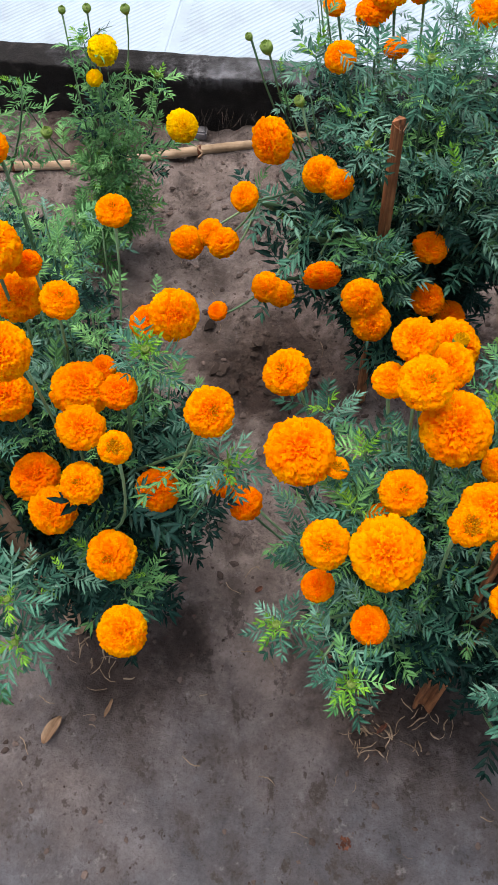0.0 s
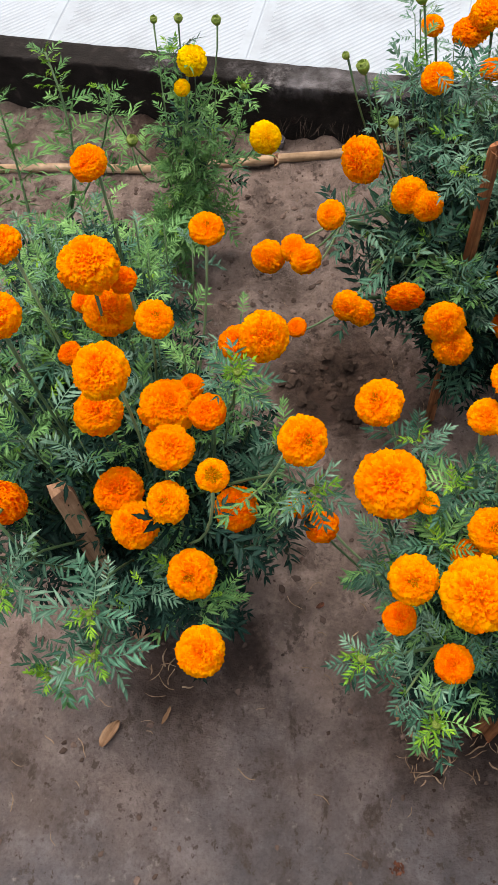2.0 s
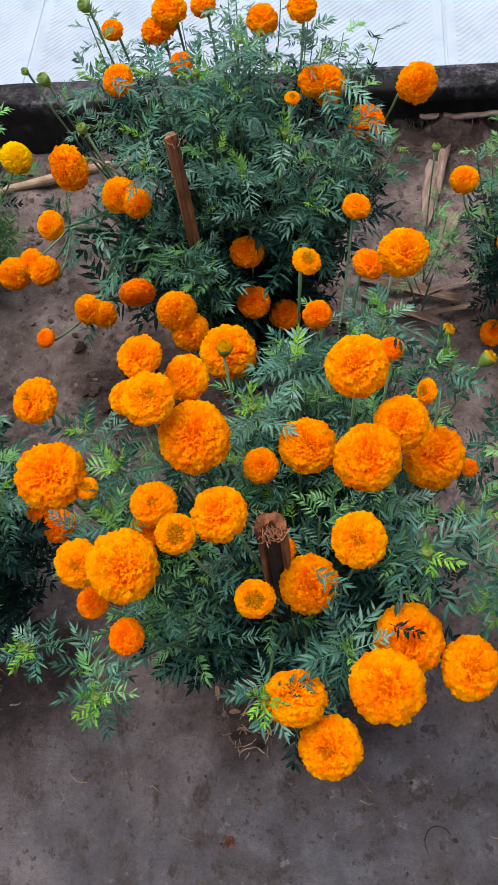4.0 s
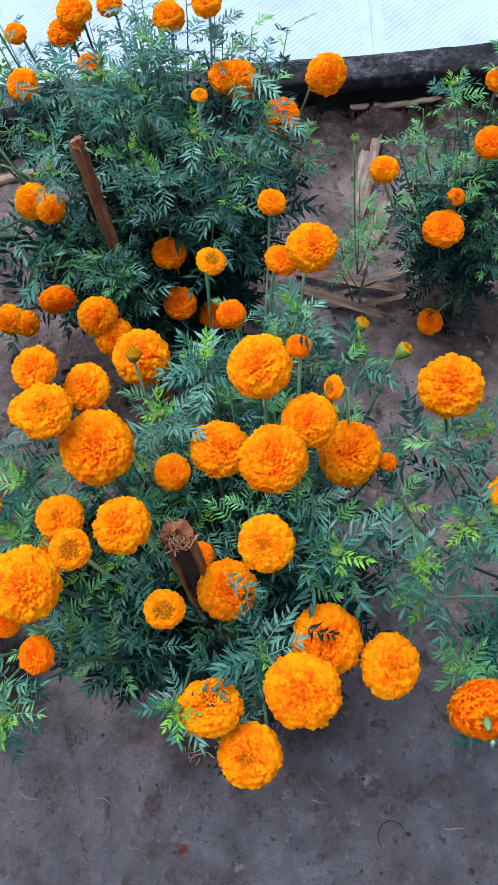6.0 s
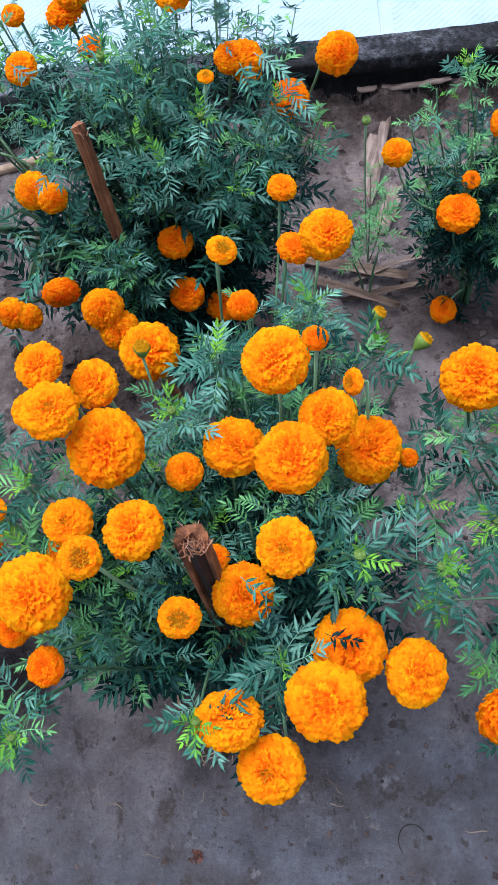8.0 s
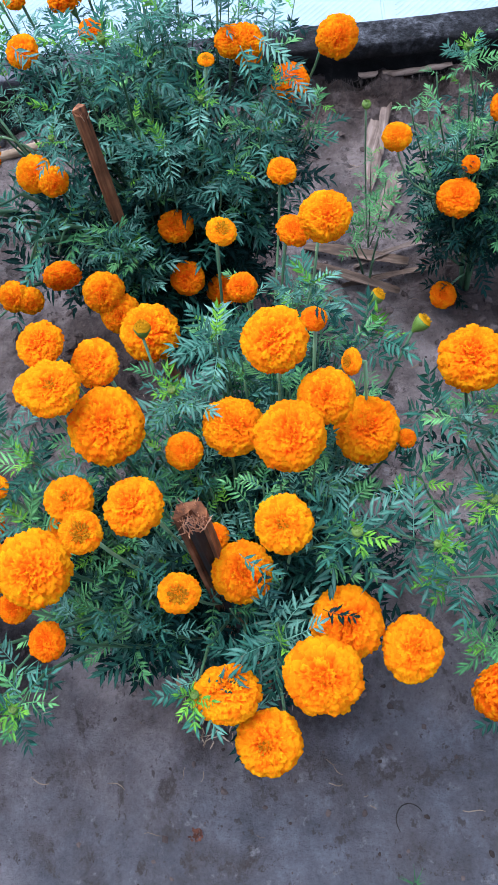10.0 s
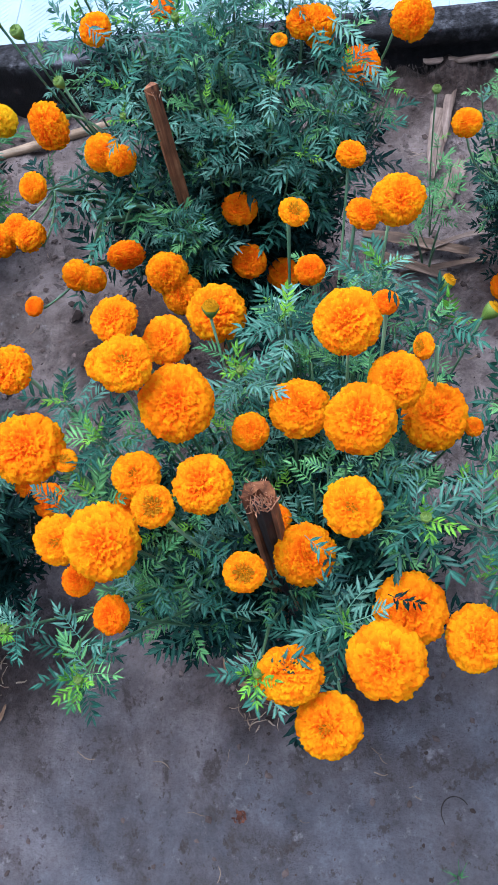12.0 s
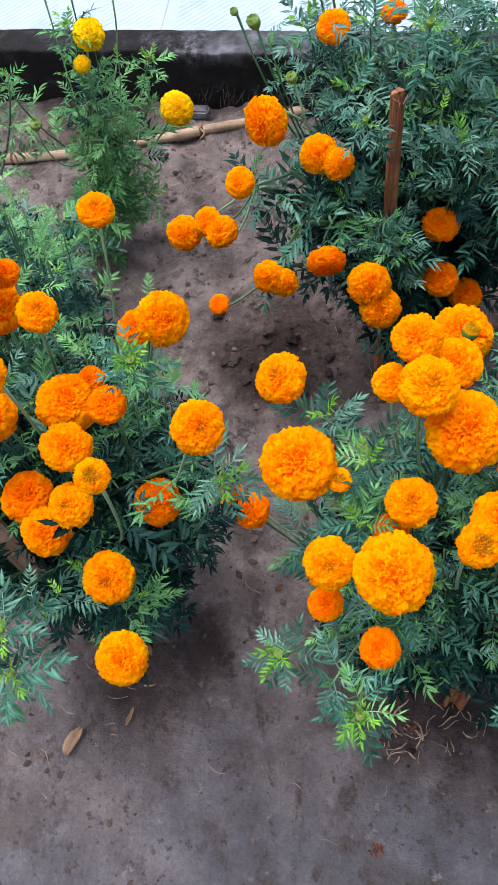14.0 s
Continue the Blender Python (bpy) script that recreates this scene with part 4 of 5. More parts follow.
# pale ledge where the plaster has split from the wall
lv, lf = [], []
for u0, u1 in ((0.862, 0.915), (0.922, 1.095), (1.22, 1.30)):
    lus = list(np.arange(u0, u1, 0.006))
    first = len(lv)
    for k, u in enumerate(lus):
        taper = min(1.0, 0.15 + 6 * min(k, len(lus) - 1 - k) / len(lus))
        wob = 0.004 * noise.noise(Vector((u * 40, 2, 3)))
        deep = 0.006 + taper * (0.006 + 0.006 * noise.noise(Vector((u * 30, 5, 1))))
        zz = 0.088 + 0.006 * noise.noise(Vector((u * 9, 1, 7)))
        thick = taper * (0.007 + 0.005 * noise.noise(Vector((u * 26, 8, 2))))
        for v, z in ((-deep, zz - thick), (-deep - 0.002, zz - 0.3 * thick + wob), (-deep + 0.003, zz + 0.3 * thick), (-deep + 0.012, zz + 0.3 * thick), (-deep + 0.012, zz - thick)):
            lv.append(on_wall(u, v, z))
    for a in range(len(lus) - 1):
        for b in range(4):
            q = first + a * 5 + b
            lf.append((q, q + 5, q + 6, q + 1))
tagged(new("plaster_ledge", mesh_of("plaster_ledge", lv, lf, HUSK)), "pale broken edge of plaster under the wall's cap", "plaster", kind="structure")

# straws, rootlets and bits of stalk on the soil
trng = random.Random(12)
tv, tf = [], []


def strand(x, y, turn, length, thick, hop):
    pts = []
    for k in range(5):
        s = k / 4 - 0.5
        px, py = x + length * s * math.cos(turn), y + length * s * math.sin(turn)
        px += 0.12 * length * math.sin(4 * s + x * 40) * -math.sin(turn)
        py += 0.12 * length * math.sin(4 * s + x * 40) * math.cos(turn)
        pts.append((px, py, earth_height(px, py) + thick + hop * (1 - 4 * s * s)))
    v, f = tube(pts, [thick * 0.8, thick, thick, thick * 0.8, thick * 0.4], 4)
    b = len(tv)
    tv.extend(v)
    tf.extend(tuple(b + i for i in q) for q in f)


for _ in range(230):
    x, y = trng.uniform(-0.7, 1.3), trng.uniform(-0.1, 1.75)
    strand(x, y, trng.uniform(0, 6.28), trng.uniform(0.008, 0.04), trng.uniform(0.0004, 0.0011), trng.uniform(0, 0.003))
for x, y, count, reach in ((0.22, 0.33, 26, 0.05), (0.30, 0.36, 22, 0.06), (0.14, 0.50, 14, 0.06), (-0.3, 0.48, 14, 0.06)):
    for _ in range(count):
        strand(x + trng.gauss(0, reach / 2), y + trng.gauss(0, reach / 2), trng.uniform(0, 6.28), trng.uniform(0.012, 0.045), trng.uniform(0.0006, 0.0017), trng.uniform(0.0, 0.008))
tagged(new("straw_litter", mesh_of("straw_litter", tv, tf, STRAW, False)), "scattered straws and bits of stalk on the soil", "straw litter", kind="stuff")

# dead roots that hang out of the crumbled bank below the wall
rv, rf = [], []
for _ in range(900):
    u = trng.uniform(-0.1, 1.45) if trng.random() < 0.3 else trng.uniform(0.5, 1.4)
    p = on_wall(u, -0.006, trng.uniform(0.03, 0.085))
    q = p + ALONG * trng.uniform(-0.03, 0.03) - BACK * trng.uniform(0.008, 0.05) + Vector((0, 0, trng.uniform(-0.05, 0.012)))
    q.z = max(q.z, 0.004)
    v, f = tube(bend(p, p.lerp(q, 0.5) - BACK * 0.02, q, 5), [0.0007, 0.0006, 0.0005, 0.0004, 0.0002], 4)
    b = len(rv)
    rv.extend(v)
    rf.extend(tuple(b + i for i in g) for g in f)
tagged(new("dead_roots", mesh_of("dead_roots", rv, rf, ROOT, False)), "dark dead roots hanging along the foot of the wall", "roots", kind="stuff")


# ---- the marigolds ----
front_left = Plant((-0.25, 0.62, 0), "bushy marigold with many orange heads at the front", 1, 0.42, 0.085, fresh=0.38)
front_left.head("o", -0.352, 0.732, 0.901, 0.0245, leaves=3)
front_left.head("o", -0.253, 0.719, 0.879, 0.0355, leaves=3)
front_left.head("d", -0.223, 0.737, 0.829, 0.0178, leaves=3)
front_left.head("o", -0.323, 0.601, 0.937, 0.0261, leaves=3)
front_left.head("e", -0.174, 0.663, 0.849, 0.0232, leaves=3)
front_left.head("o", -0.251, 0.734, 0.772, 0.0327, leaves=3)
front_left.head("d", -0.296, 0.768, 0.749, 0.0149, leaves=3)
front_left.head("o", -0.213, 0.556, 0.901, 0.0302, leaves=3)
front_left.head("o", -0.245, 0.581, 0.776, 0.0304, leaves=3)
front_left.head("d", -0.294, 0.670, 0.770, 0.0154, leaves=3)
front_left.head("o", -0.169, 0.609, 0.741, 0.0370, leaves=3)
front_left.head("d", -0.141, 0.637, 0.745, 0.0167, leaves=3)
front_left.head("d", -0.115, 0.587, 0.768, 0.0232, leaves=3)
front_left.head("o", -0.151, 0.524, 0.794, 0.0271, leaves=3)
front_left.head("h", -0.083, 0.420, 0.931, 0.0171, (0.1, -0.35, 0.9), leaves=3)
front_left.head("d", -0.235, 0.528, 0.670, 0.0323, leaves=3)
front_left.head("o", -0.210, 0.484, 0.663, 0.0298, leaves=3)
front_left.head("e", -0.156, 0.475, 0.750, 0.0262, leaves=3)
front_left.head("d", -0.091, 0.541, 0.591, 0.0300, leaves=0)
front_left.head("k", -0.377, 0.502, 0.685, 0.0319, (-0.1, 0.75, -0.45), leaves=3)
front_left.head("e", -0.133, 0.419, 0.666, 0.0320, leaves=3)
front_left.head("o", -0.117, 0.327, 0.661, 0.0288, (0, -0.35, 0.8), leaves=3)
front_left.head("o", -0.051, 0.698, 0.768, 0.0319, (0.35, -0.5, 0.5), leaves=3)
front_left.head("d", -0.087, 0.704, 0.746, 0.0235, leaves=3)
front_left.head("e", -0.000, 0.498, 0.859, 0.0266, leaves=3)
front_left.head("o", -0.286, 0.916, 0.850, 0.0248, leaves=3)
front_left.head("e", -0.133, 0.861, 0.785, 0.0245, leaves=3)
front_left.head("y", -0.355, 0.582, 0.881, 0.0123, leaves=3)
# the low head at the edge shows between the fronds
for dx, dy, dz in ((0, 0, 0), (0.004, -0.026, 0.056), (0.008, -0.052, 0.112), (0.012, -0.077, 0.168)):
    front_left.heads.append((front_left.local((-0.091 + dx, 0.541 + dy, 0.591 + dz)), 0.036))
for z in (0.66, 0.62, 0.58, 0.54, 0.50):
    front_left.heads.append((front_left.local((-0.315, 0.535, z)), 0.03))
front_left.bush(-0.23, 0.60, 0.66, 0.26, 0.25, 0.15, 90)
# inner fill in near-black leaves, the bush's depth shade painted on
front_left.bush(-0.26, 0.62, 0.40, 0.24, 0.22, 0.18, 46, 9, "old_shaded")
front_left.bush(-0.38, 0.84, 0.68, 0.22, 0.20, 0.14, 62)
front_left.bush(-0.34, 0.80, 0.74, 0.22, 0.18, 0.08, 34)
front_left.bush(-0.44, 0.60, 0.66, 0.14, 0.20, 0.14, 26)
front_left.rosette(-0.243, 0.357, 0.692, (-0.25, 0.44, 0.60), 8, 0.066, 4)
front_left.rosette(-0.240, 0.318, 0.655, (-0.25, 0.42, 0.56), 9, 0.072, 3)
front_left.rosette(-0.37, 0.40, 0.660, (-0.35, 0.48, 0.58), 8, 0.075, 5)
front_left.rosette(-0.40, 0.385, 0.300, (-0.33, 0.46, 0.26), 8, 0.075, 4, 0, "fresh")
front_left.rosette(0.014, 0.482, 0.765, (-0.03, 0.54, 0.70), 9, 0.055, 4)
front_left.rosette(-0.076, 0.606, 0.815, (-0.09, 0.63, 0.72), 7, 0.055, 7, 0.005, "fresh")
front_left.sprig(-0.10, 0.42, 0.60, 8, 0.06, "fresh")
front_left.sprig(-0.03, 0.60, 0.70, 9, 0.075)
front_left.finish()

yellow = Plant((-0.31, 1.56, 0), "thin marigold with lemon yellow heads near the wall", 2, 0.3, 0.08, 0.2, 0.6, 0.8)
yellow.head("y", -0.228, 1.507, 0.555, 0.0303, leaves=3)
yellow.head("y", -0.250, 1.479, 0.515, 0.0165, leaves=3)
yellow.head("y", -0.091, 1.467, 0.399, 0.0334, (0.3, -0.6, 0.6), leaves=3)
yellow.head("b", -0.300, 1.562, 0.606, 0.0076, leaves=0)
yellow.head("b", -0.253, 1.566, 0.604, 0.0087, leaves=0)
yellow.head("b", -0.180, 1.566, 0.598, 0.0097, leaves=0)
yellow.head("b", -0.345, 1.380, 0.475, 0.0115, leaves=0)
yellow.bush(-0.27, 1.44, 0.17, 0.14, 0.10, 0.12, 15, 7, "fresh", 0.0)
yellow.bush(-0.26, 1.50, 0.34, 0.09, 0.06, 0.12, 4, 8, "fresh", 0.0)
for x, y, z in ((-0.225, 1.51, 0.53), (-0.265, 1.52, 0.545), (-0.185, 1.50, 0.50), (-0.135, 1.49, 0.45), (-0.30, 1.52, 0.47), (-0.20, 1.47, 0.41)):
    yellow.sprig(x, y, z, 10, 0.075, "fresh", first=0.3)
yellow.rosette(-0.135, 1.540, 0.455, (-0.17, 1.53, 0.38), 7, 0.06, 4, 0.006, "fresh")
yellow.rosette(-0.265, 1.525, 0.560, (-0.26, 1.53, 0.46), 8, 0.065, 4, 0, "fresh")
yellow.sprig(-0.421, 1.505, 0.51, 11, 0.08, "fresh")
yellow.finish()

front = Plant((0.35, 0.44, 0), "full marigold bush crowded with large orange heads", 3, 0.42, fresh=0.28)
front.head("e", 0.084, 0.565, 0.826, 0.0272, leaves=3)
front.head("o", 0.095, 0.476, 0.806, 0.0394, leaves=3)
front.head("h", 0.134, 0.456, 0.800, 0.0126, leaves=3)
front.head("d", 0.025, 0.545, 0.530, 0.0260, leaves=3)
front.head("d", -0.006, 0.577, 0.528, 0.0205, leaves=0)
front.head("o", 0.219, 0.558, 0.889, 0.0248, leaves=3)
front.head("o", 0.262, 0.554, 0.841, 0.0264, leaves=3)
front.head("o", 0.195, 0.536, 0.846, 0.0203, leaves=3)
front.head("e", 0.224, 0.506, 0.884, 0.0292, leaves=3)
front.head("o", 0.262, 0.487, 0.823, 0.0409, leaves=3)
front.head("o", 0.307, 0.690, 0.684, 0.0393, leaves=3)
front.head("e", 0.204, 0.433, 0.781, 0.0258, leaves=3)
front.head("o", 0.279, 0.387, 0.827, 0.0315, leaves=3)
front.head("h", 0.241, 0.342, 0.896, 0.0207, (0.1, -0.4, 0.9), leaves=3)
front.head("o", 0.174, 0.348, 0.823, 0.0386, leaves=3)
front.head("e", 0.117, 0.376, 0.781, 0.0262, leaves=3)
front.head("d", 0.110, 0.361, 0.695, 0.0189, leaves=3)
front.head("d", 0.158, 0.297, 0.748, 0.0208, leaves=3)
front.head("o", 0.388, 0.506, 0.726, 0.0367, leaves=3)
front.head("o", 0.328, 0.486, 0.731, 0.0218, leaves=3)
front.head("o", 0.363, 0.352, 0.670, 0.0352, leaves=3)
front.head("h", 0.302, 0.310, 0.769, 0.0209, (0.0, -0.45, 0.9), leaves=3)
front.head("o", 0.327, 0.212, 0.722, 0.0330, (0.1, 0.45, 0.8), leaves=3)
front.head("e", 0.357, 0.165, 0.680, 0.0355, leaves=0)
front.head("d", 0.337, 0.405, 0.655, 0.0185, leaves=3)
front.head("d", 0.184, 0.422, 0.734, 0.0188, leaves=3)
front.head("o", 0.453, 0.536, 0.837, 0.0367, leaves=3)
front.head("o", 0.495, 0.484, 0.786, 0.0308, leaves=3)
front.head("o", 0.446, 0.434, 0.810, 0.0374, leaves=3)
front.head("o", 0.542, 0.489, 0.676, 0.0400, leaves=3)
front.head("e", 0.420, 0.346, 0.800, 0.0299, leaves=3)
front.head("o", 0.463, 0.265, 0.688, 0.0397, leaves=3)
front.head("o", 0.425, 0.209, 0.722, 0.0394, leaves=3)
front.head("o", 0.524, 0.228, 0.670, 0.0343, leaves=3)
front.head("o", 0.556, 0.753, 0.755, 0.0330, (0.1, -0.45, 0.8), leaves=3)
front.head("d", 0.519, 0.795, 0.693, 0.0231, leaves=3)
front.head("o", 0.535, 0.967, 0.626, 0.0224, leaves=3)
front.head("h", 0.424, 0.722, 0.806, 0.0185, leaves=3)
front.head("d", 0.505, 0.591, 0.778, 0.0158, leaves=3)
front.head("d", 0.591, 0.486, 0.635, 0.0128, leaves=3)
front.head("f", 0.603, 0.673, 0.678, 0.0098, (0.6, 0.1, 0.7), leaves=0)
front.head("f", 0.652, 0.633, 0.656, 0.0108, (0.6, 0.15, 0.5), leaves=0)
front.head("h", 0.531, 0.516, 0.792, 0.0145, (-0.75, -0.1, 0.5), leaves=3)
front.head("d", 0.436, 0.735, 0.675, 0.0213, leaves=3)
front.head("f", 0.305, 0.655, 0.745, 0.0105, leaves=0)
# the stake stands clear of the leaves near its head
for z in (0.79, 0.75, 0.71, 0.67):
    front.heads.append((front.local((0.327, 0.385, z)), 0.026))
front.bush(0.36, 0.48, 0.67, 0.24, 0.19, 0.11, 92)
front.bush(0.45, 0.71, 0.62, 0.12, 0.07, 0.07, 13, 7)
front.bush(0.53, 0.78, 0.55, 0.08, 0.05, 0.06, 7, 7)
# low core of the bush, darkened by leaf colour to read as shade
front.bush(0.36, 0.46, 0.44, 0.22, 0.17, 0.16, 52, 9, "old_shaded")
front.bush(0.44, 0.60, 0.66, 0.15, 0.11, 0.10, 26)
front.bush(0.15, 0.46, 0.66, 0.08, 0.07, 0.06, 20)
front.bush(0.19, 0.38, 0.62, 0.09, 0.07, 0.07, 24)
front.rosette(0.061, 0.289, 0.780, (0.11, 0.32, 0.70), 7, 0.047, 5, 0.0045)
front.rosette(0.131, 0.229, 0.775, (0.14, 0.28, 0.70), 8, 0.050, 5, 0.0045, "fresh")
front.rosette(0.108, 0.268, 0.735, (0.15, 0.33, 0.68), 6, 0.050, 1, 0)
front.rosette(0.128, 0.545, 0.775, (0.16, 0.52, 0.68), 9, 0.062, 2, 0)
front.rosette(0.165, 0.480, 0.790, (0.19, 0.47, 0.70), 9, 0.055, 4, 0, "fresh")
front.rosette(0.150, 0.425, 0.760, (0.19, 0.43, 0.68), 8, 0.055, 2, 0, "fresh")
front.rosette(0.330, 0.545, 0.760, (0.34, 0.54, 0.66), 9, 0.062, 4, 0.005)
front.rosette(0.390, 0.620, 0.745, (0.39, 0.60, 0.66), 9, 0.066, 2, 0)
front.rosette(0.520, 0.680, 0.720, (0.49, 0.64, 0.66), 9, 0.066, 2, 0)
front.rosette(0.585, 0.600, 0.700, (0.52, 0.58, 0.66), 9, 0.066, 2, 0)
front.rosette(0.298, 0.214, 0.735, (0.31, 0.28, 0.66), 7, 0.055, 5)
front.rosette(0.490, 0.330, 0.765, (0.46, 0.38, 0.68), 8, 0.066, 3, 0.006)
front.rosette(0.572, 0.315, 0.720, (0.52, 0.36, 0.69), 7, 0.060, 5)
front.rosette(0.390, 0.250, 0.715, (0.39, 0.31, 0.64), 8, 0.062, 2, 0)
front.rosette(0.345, 0.250, 0.670, (0.35, 0.31, 0.60), 8, 0.062, 0, 0, "leaf")
front.veil(0.440, 0.272, 0.738, (0.7, -0.6, -0.1), 0.036, "old_shaded")
front.veil(0.368, 0.345, 0.750, (0.4, -0.5, 0), 0.045, "leaf")
front.veil(0.385, 0.325, 0.745, (0.2, -0.8, -0.1), 0.045)
front.veil(0.505, 0.600, 0.800, (0.5, -0.6, 0), 0.045, "old_shaded")
front.finish()

tall = Plant((0.32, 1.14, 0), "tall marigold with dense dark leaves and orange heads", 4, 0.5, 0.092, 0.3, 0.16)
tall.head("o", 0.086, 1.130, 0.650, 0.0375, (-0.62, -0.55, 0.25), leaves=0, via=(0.16, 1.15, 0.60))
tall.head("o", 0.162, 1.079, 0.623, 0.0295, (-0.1,-0.7,0.5), leaves=0)
tall.head("o", 0.190, 1.055, 0.622, 0.0240, (0.2,-0.8,0.3), leaves=0)
tall.head("o", 0.038, 1.065, 0.595, 0.0237, leaves=0, via=(0.12, 1.11, 0.56))
tall.head("o", -0.070, 1.092, 0.464, 0.0309, (-0.3, -0.7, 0.55), leaves=0, via=(0.06, 1.10, 0.55))
tall.head("o", -0.025, 1.079, 0.501, 0.0243, leaves=0, via=(0.06, 1.10, 0.55))
tall.head("o", -0.003, 1.057, 0.497, 0.0270, leaves=0, via=(0.06, 1.10, 0.55))
tall.head("o", 0.069, 0.974, 0.474, 0.0265, (-0.3, -0.7, 0.3), leaves=0, via=(0.13, 1.03, 0.53))
tall.head("o", 0.092, 0.966, 0.465, 0.0240, (0.2, -0.7, 0.2), leaves=0, via=(0.13, 1.03, 0.53))
tall.head("k", 0.161, 0.962, 0.512, 0.0310, (0, -0.85, -0.25), leaves=0, via=(0.19, 1.02, 0.56))
tall.head("o", 0.223, 0.917, 0.504, 0.0336, (0,-0.7,0.4), leaves=0)
tall.head("o", 0.239, 0.896, 0.469, 0.0341, (0, -0.7, 0.55), leaves=0)
tall.head("d", -0.017, 0.949, 0.447, 0.0173, leaves=0, via=(0.08, 1.00, 0.46))
tall.head("o", 0.196, 1.191, 0.753, 0.0248, leaves=3)
tall.head("o", 0.194, 1.302, 0.763, 0.0178, leaves=3)
tall.head("d", 0.265, 1.350, 0.715, 0.0314, leaves=3)
tall.head("o", 0.289, 1.350, 0.748, 0.0308, leaves=3)
tall.head("o", 0.347, 1.376, 0.730, 0.0222, leaves=3)
tall.head("o", 0.439, 1.299, 0.738, 0.0267, leaves=3)
tall.head("o", 0.501, 1.262, 0.775, 0.0240, leaves=3)
tall.head("o", 0.509, 1.209, 0.675, 0.0269, leaves=3)
tall.head("d", 0.530, 1.204, 0.650, 0.0236, leaves=3)
tall.head("h", 0.459, 1.098, 0.741, 0.0125, leaves=3)
tall.head("d", 0.355, 1.044, 0.475, 0.0301, leaves=3)
tall.head("d", 0.354, 0.992, 0.399, 0.0299, leaves=3)
tall.head("d", 0.409, 1.017, 0.315, 0.0292, leaves=3)
tall.head("d", 0.295, 1.271, 0.704, 0.0200, leaves=3)
tall.head("o", 0.660, 1.126, 0.707, 0.0320, (0.2, -0.85, 0.35), leaves=3)
tall.head("d", 0.590, 1.173, 0.604, 0.0328, leaves=3)
tall.head("o", 0.530, 1.214, 0.664, 0.0302, leaves=3)
tall.head("b", 0.056, 1.206, 0.785, 0.0060, leaves=0)
tall.head("b", 0.166, 1.262, 0.839, 0.0100, leaves=0)
tall.head("b", 0.082, 1.195, 0.774, 0.0102, leaves=0)
tall.head("b", 0.129, 1.123, 0.731, 0.0085, leaves=0)
# the low heads at the plant's foot stand clear of its leaves
for p in ((0.355, 1.044, 0.475), (0.354, 0.992, 0.399), (0.409, 1.017, 0.315)):
    tall.heads.append((tall.local(p), 0.062))
for z in (0.75, 0.70, 0.65, 0.60):
    tall.heads.append((tall.local((0.268, 1.037, z)), 0.012))
tall.bush(0.37, 1.15, 0.56, 0.20, 0.16, 0.20, 54, 8, None, 0.02)
tall.bare, tall.thick = 0.62, 0.7
tall.bush(0.38, 1.24, 0.70, 0.25, 0.10, 0.08, 26, 7, None, 0.02)
# rear top in the light-painted leaf colour, bright against the paving
tall.bush(0.36, 1.32, 0.74, 0.22, 0.06, 0.11, 12, 7, "pale", 0.02)
tall.bare, tall.thick = 0.3, 1.0
tall.bush(0.285, 1.00, 0.52, 0.05, 0.03, 0.09, 18, 8, None, 0.02)
tall.bush(0.31, 1.05, 0.24, 0.05, 0.05, 0.12, 6, 9, None, 0.02)
# dark leaf colour gives the tall plant's inside its shade
tall.bush(0.40, 1.12, 0.36, 0.11, 0.10, 0.17, 34, 9, "old_shaded", 0.02)
tall.bush(0.14, 1.10, 0.52, 0.09, 0.06, 0.08, 9, 7, None, 0.03)
tall.bush(0.55, 1.14, 0.58, 0.10, 0.08, 0.10, 16, 8, None, 0.02)
tall.sprig(0.10, 1.20, 0.745, 8, 0.06, first=0.75)
tall.sprig(0.15, 1.17, 0.70, 9, 0.065, first=0.7)
tall.sprig(0.166, 1.26, 0.82, 10, 0.075)
tall.rosette(0.222, 1.010, 0.735, (0.24, 1.08, 0.66), 7, 0.052, 3)
tall.rosette(0.320, 1.120, 0.785, (0.33, 1.16, 0.70), 9, 0.07, 3, 0.006)
tall.rosette(0.440, 1.060, 0.700, (0.43, 1.11, 0.62), 9, 0.07, 3, 0.005)
tall.rosette(0.470, 1.010, 0.600, (0.44, 1.08, 0.54), 9, 0.07, 3, 0)
for x, y, z in ((0.25, 1.20, 0.745), (0.41, 1.20, 0.760), (0.56, 1.11, 0.660), (0.215, 1.13, 0.690), (0.37, 1.04, 0.655), (0.53, 1.08, 0.600), (0.16, 1.22, 0.735), (0.37, 1.13, 0.730)):
    tall.rosette(x, y, z, (x * 0.9 + 0.03, y + 0.02, z - 0.09), 8, 0.068, 2, 0)
tall.veil(0.515, 1.150, 0.710, (0.1, -0.8, -0.2), 0.06, "leaf")
tall.veil(0.540, 1.160, 0.715, (0.5, -0.6, -0.2), 0.06, "pale")
tall.veil(0.590, 1.120, 0.645, (-0.4, -0.7, -0.2), 0.06, "leaf")
tall.veil(0.580, 1.130, 0.660, (0.4, -0.7, -0.2), 0.055, "pale")
tall.veil(0.190, 1.165, 0.785, (0.4, -0.6, -0.2), 0.05, "pale")
tall.finish()

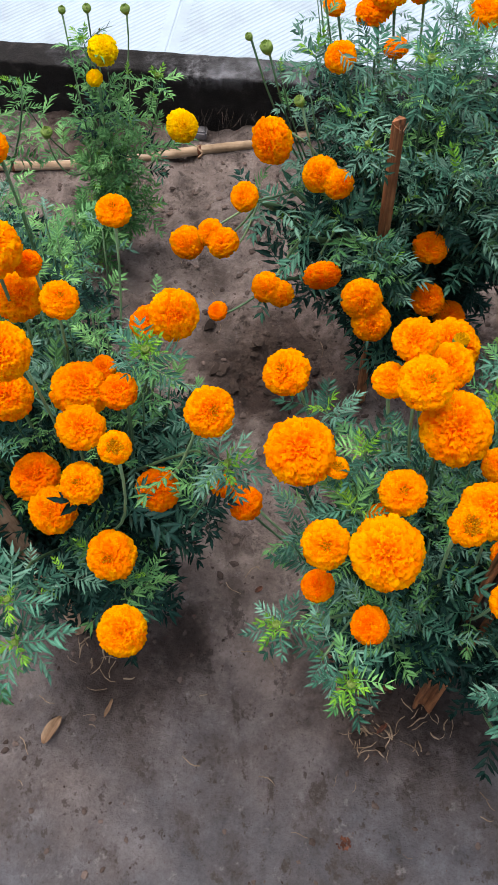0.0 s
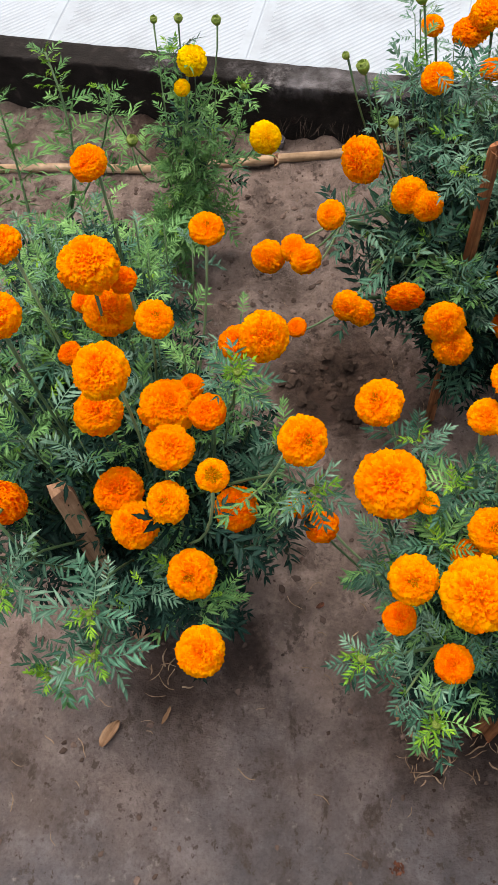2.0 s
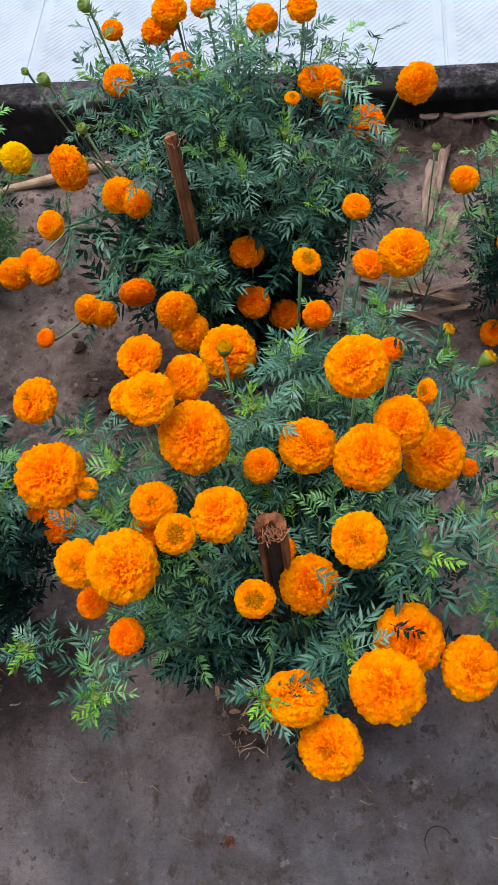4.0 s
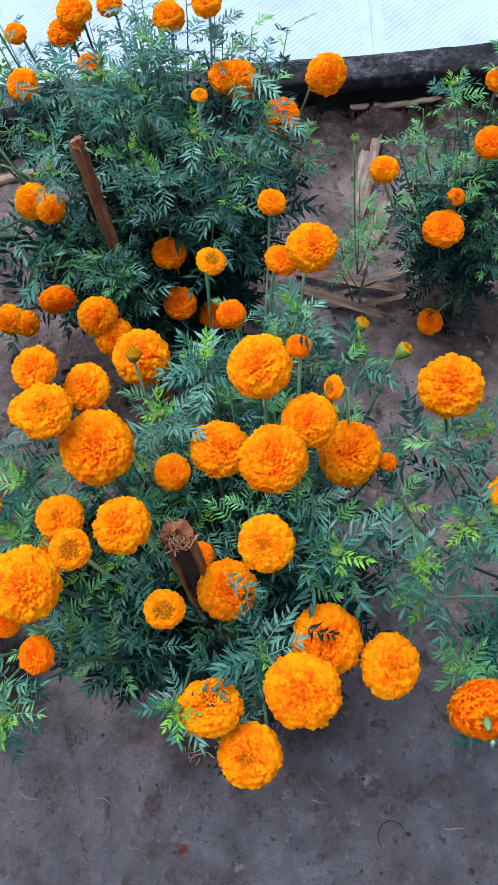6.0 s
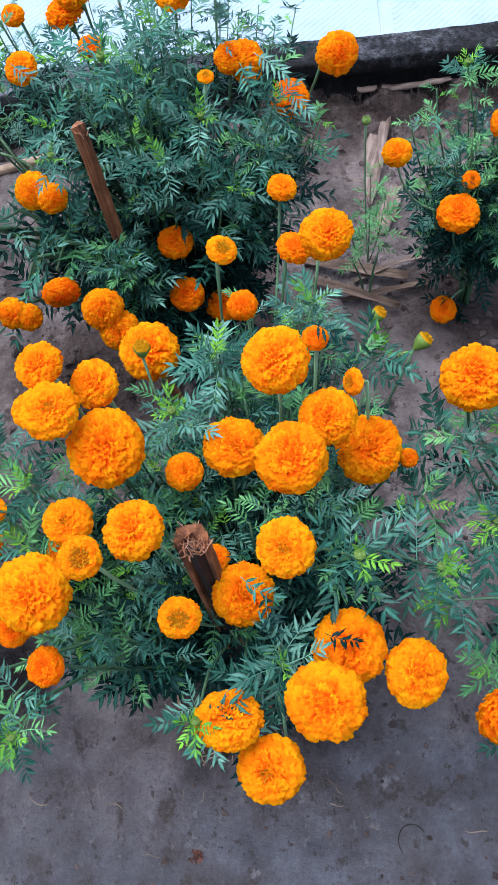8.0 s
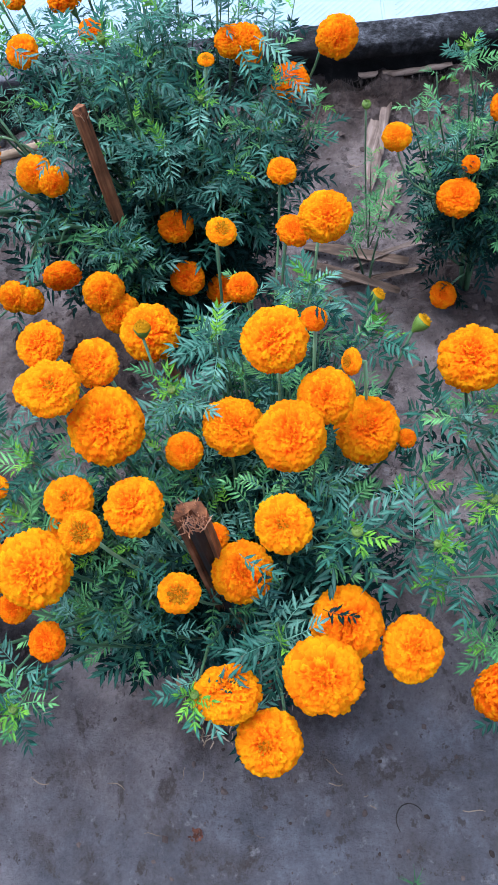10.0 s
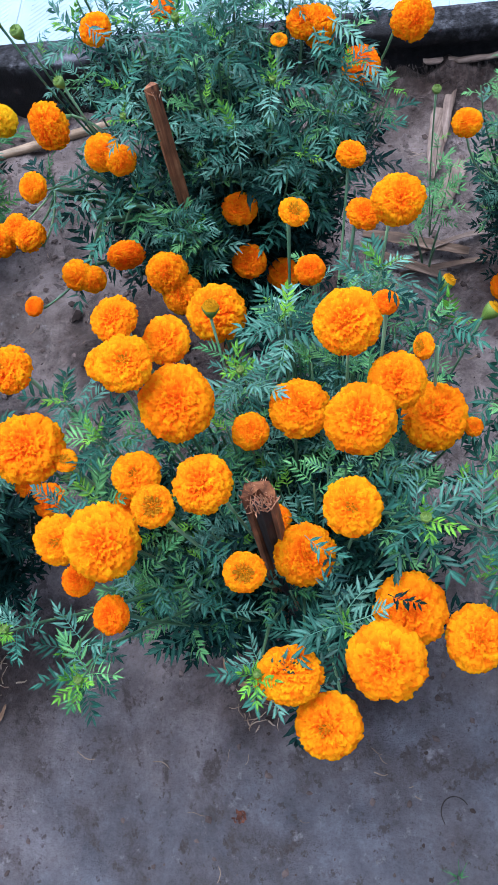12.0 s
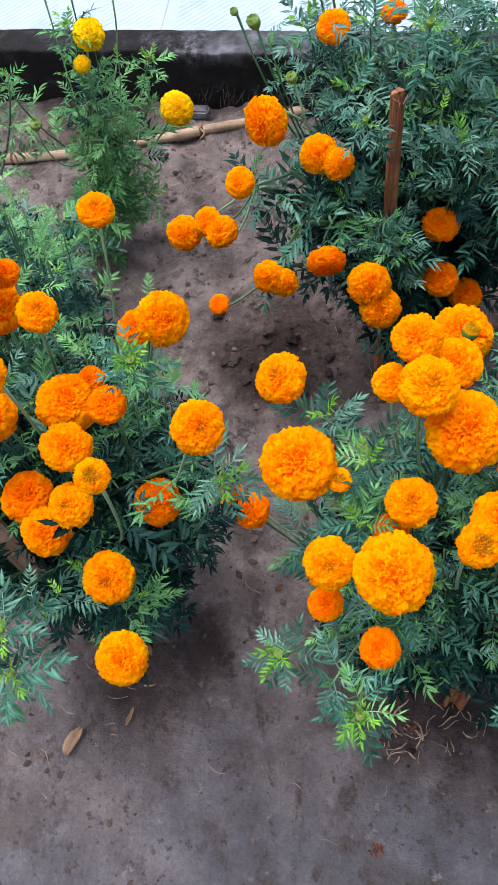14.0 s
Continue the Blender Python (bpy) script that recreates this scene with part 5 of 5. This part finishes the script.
right = Plant((0.93, 1.12, 0), "loose marigold with small orange heads beside dry husks", 5, 0.3, 0.07, 0.25, 0.5)
right.head("o", 0.753, 1.103, 0.504, 0.0244, leaves=3)
right.head("d", 0.850, 1.038, 0.394, 0.0366, leaves=3)
right.head("d", 0.945, 1.109, 0.507, 0.0283, leaves=3)
right.head("o", 0.982, 1.199, 0.559, 0.0234, leaves=3)
right.head("d", 0.866, 1.077, 0.049, 0.0295, leaves=3)
right.head("d", 0.879, 1.070, 0.435, 0.0161, leaves=3)
right.head("o", 0.998, 1.155, 0.539, 0.0176, leaves=3)
right.bush(0.93, 1.13, 0.28, 0.12, 0.10, 0.15, 26, 8, None, 0.0)
right.bush(0.95, 1.17, 0.46, 0.17, 0.11, 0.11, 22, 7, None, 0.0)
right.rosette(0.90, 1.20, 0.56, (0.92, 1.18, 0.44), 8, 0.06, 4, 0.006, "fresh")
right.rosette(1.00, 1.20, 0.60, (0.97, 1.17, 0.46), 8, 0.06, 4, 0, "fresh")
right.sprig(0.86, 1.26, 0.40, 10, 0.07, "fresh")
right.finish()

side = Plant((0.84, 0.42, 0), "marigold at the bed's end, a large head drooping over the path", 6, 0.38)
side.head("o", 0.682, 0.539, 0.700, 0.0422, leaves=3)
side.head("k", 0.618, 0.172, 0.615, 0.0381, (0.1, 0.75, -0.5), leaves=3)
side.head("o", 0.742, 0.425, 0.588, 0.0321, leaves=3)
side.head("b", 0.715, 0.386, 0.582, 0.0064, leaves=0)
side.bush(0.90, 0.38, 0.52, 0.11, 0.20, 0.12, 26)
side.bush(0.74, 0.22, 0.52, 0.08, 0.08, 0.08, 8)
side.sprig(0.60, 0.45, 0.60, 7, 0.095, first=0.75)
side.sprig(0.66, 0.50, 0.64, 7, 0.08, first=0.75)
side.sprig(0.71, 0.40, 0.60, 8, 0.075, "fresh", first=0.75, bud=0.006)
side.sprig(0.70, 0.58, 0.62, 8, 0.075, "fresh", first=0.75, bud=0.006)
side.sprig(0.62, 0.23, 0.58, 7, 0.075, "fresh", first=0.8)
side.rosette(0.667, 0.384, 0.625, (0.74, 0.40, 0.58), 8, 0.066, 4, 0.006)
side.rosette(0.729, 0.502, 0.630, (0.78, 0.47, 0.58), 8, 0.066, 3, 0.006)
side.rosette(0.625, 0.525, 0.620, (0.70, 0.49, 0.60), 6, 0.070, 0, 0, "leaf")
side.rosette(0.590, 0.306, 0.625, (0.68, 0.30, 0.59), 8, 0.068, 4, 0)
side.rosette(0.680, 0.250, 0.560, (0.74, 0.30, 0.54), 9, 0.080, 0, 0, "leaf")
side.finish()

seedling = Plant((0.73, 1.19, 0), "slender young marigold with one closed bud", 9, 0.12, 0.06, 0.25, 0.5, 0.5)
seedling.head("b", 0.719, 1.176, 0.519, 0.0080, leaves=0)
seedling.sprig(0.73, 1.18, 0.40, 9, 0.06, "fresh")
seedling.sprig(0.77, 1.21, 0.30, 9, 0.06, "fresh")
seedling.sprig(0.69, 1.19, 0.26, 8, 0.055, "fresh")
seedling.finish()

back_left = Plant((-0.58, 1.28, 0), "leggy marigold with bare branches before the low wall", 7, 0.25, 0.08, 0.3, 0.5, 1.3)
back_left.sprig(-0.50, 1.48, 0.60, 17, 0.085, "fresh", handle=(-0.40, 1.30, 0.42), first=0.5)
back_left.sprig(-0.50, 1.475, 0.605, 6, 0.065, "young", handle=(-0.40, 1.30, 0.42), first=0.85)
back_left.sprig(-0.40, 1.50, 0.50, 13, 0.075, "fresh", first=0.4)
back_left.sprig(-0.62, 1.46, 0.52, 13, 0.10, "fresh")
back_left.bush(-0.47, 1.15, 0.34, 0.20, 0.16, 0.14, 46, 8, None, 0.0)
back_left.bush(-0.36, 1.12, 0.42, 0.12, 0.12, 0.12, 20, 8, None, 0.0)
back_left.finish()
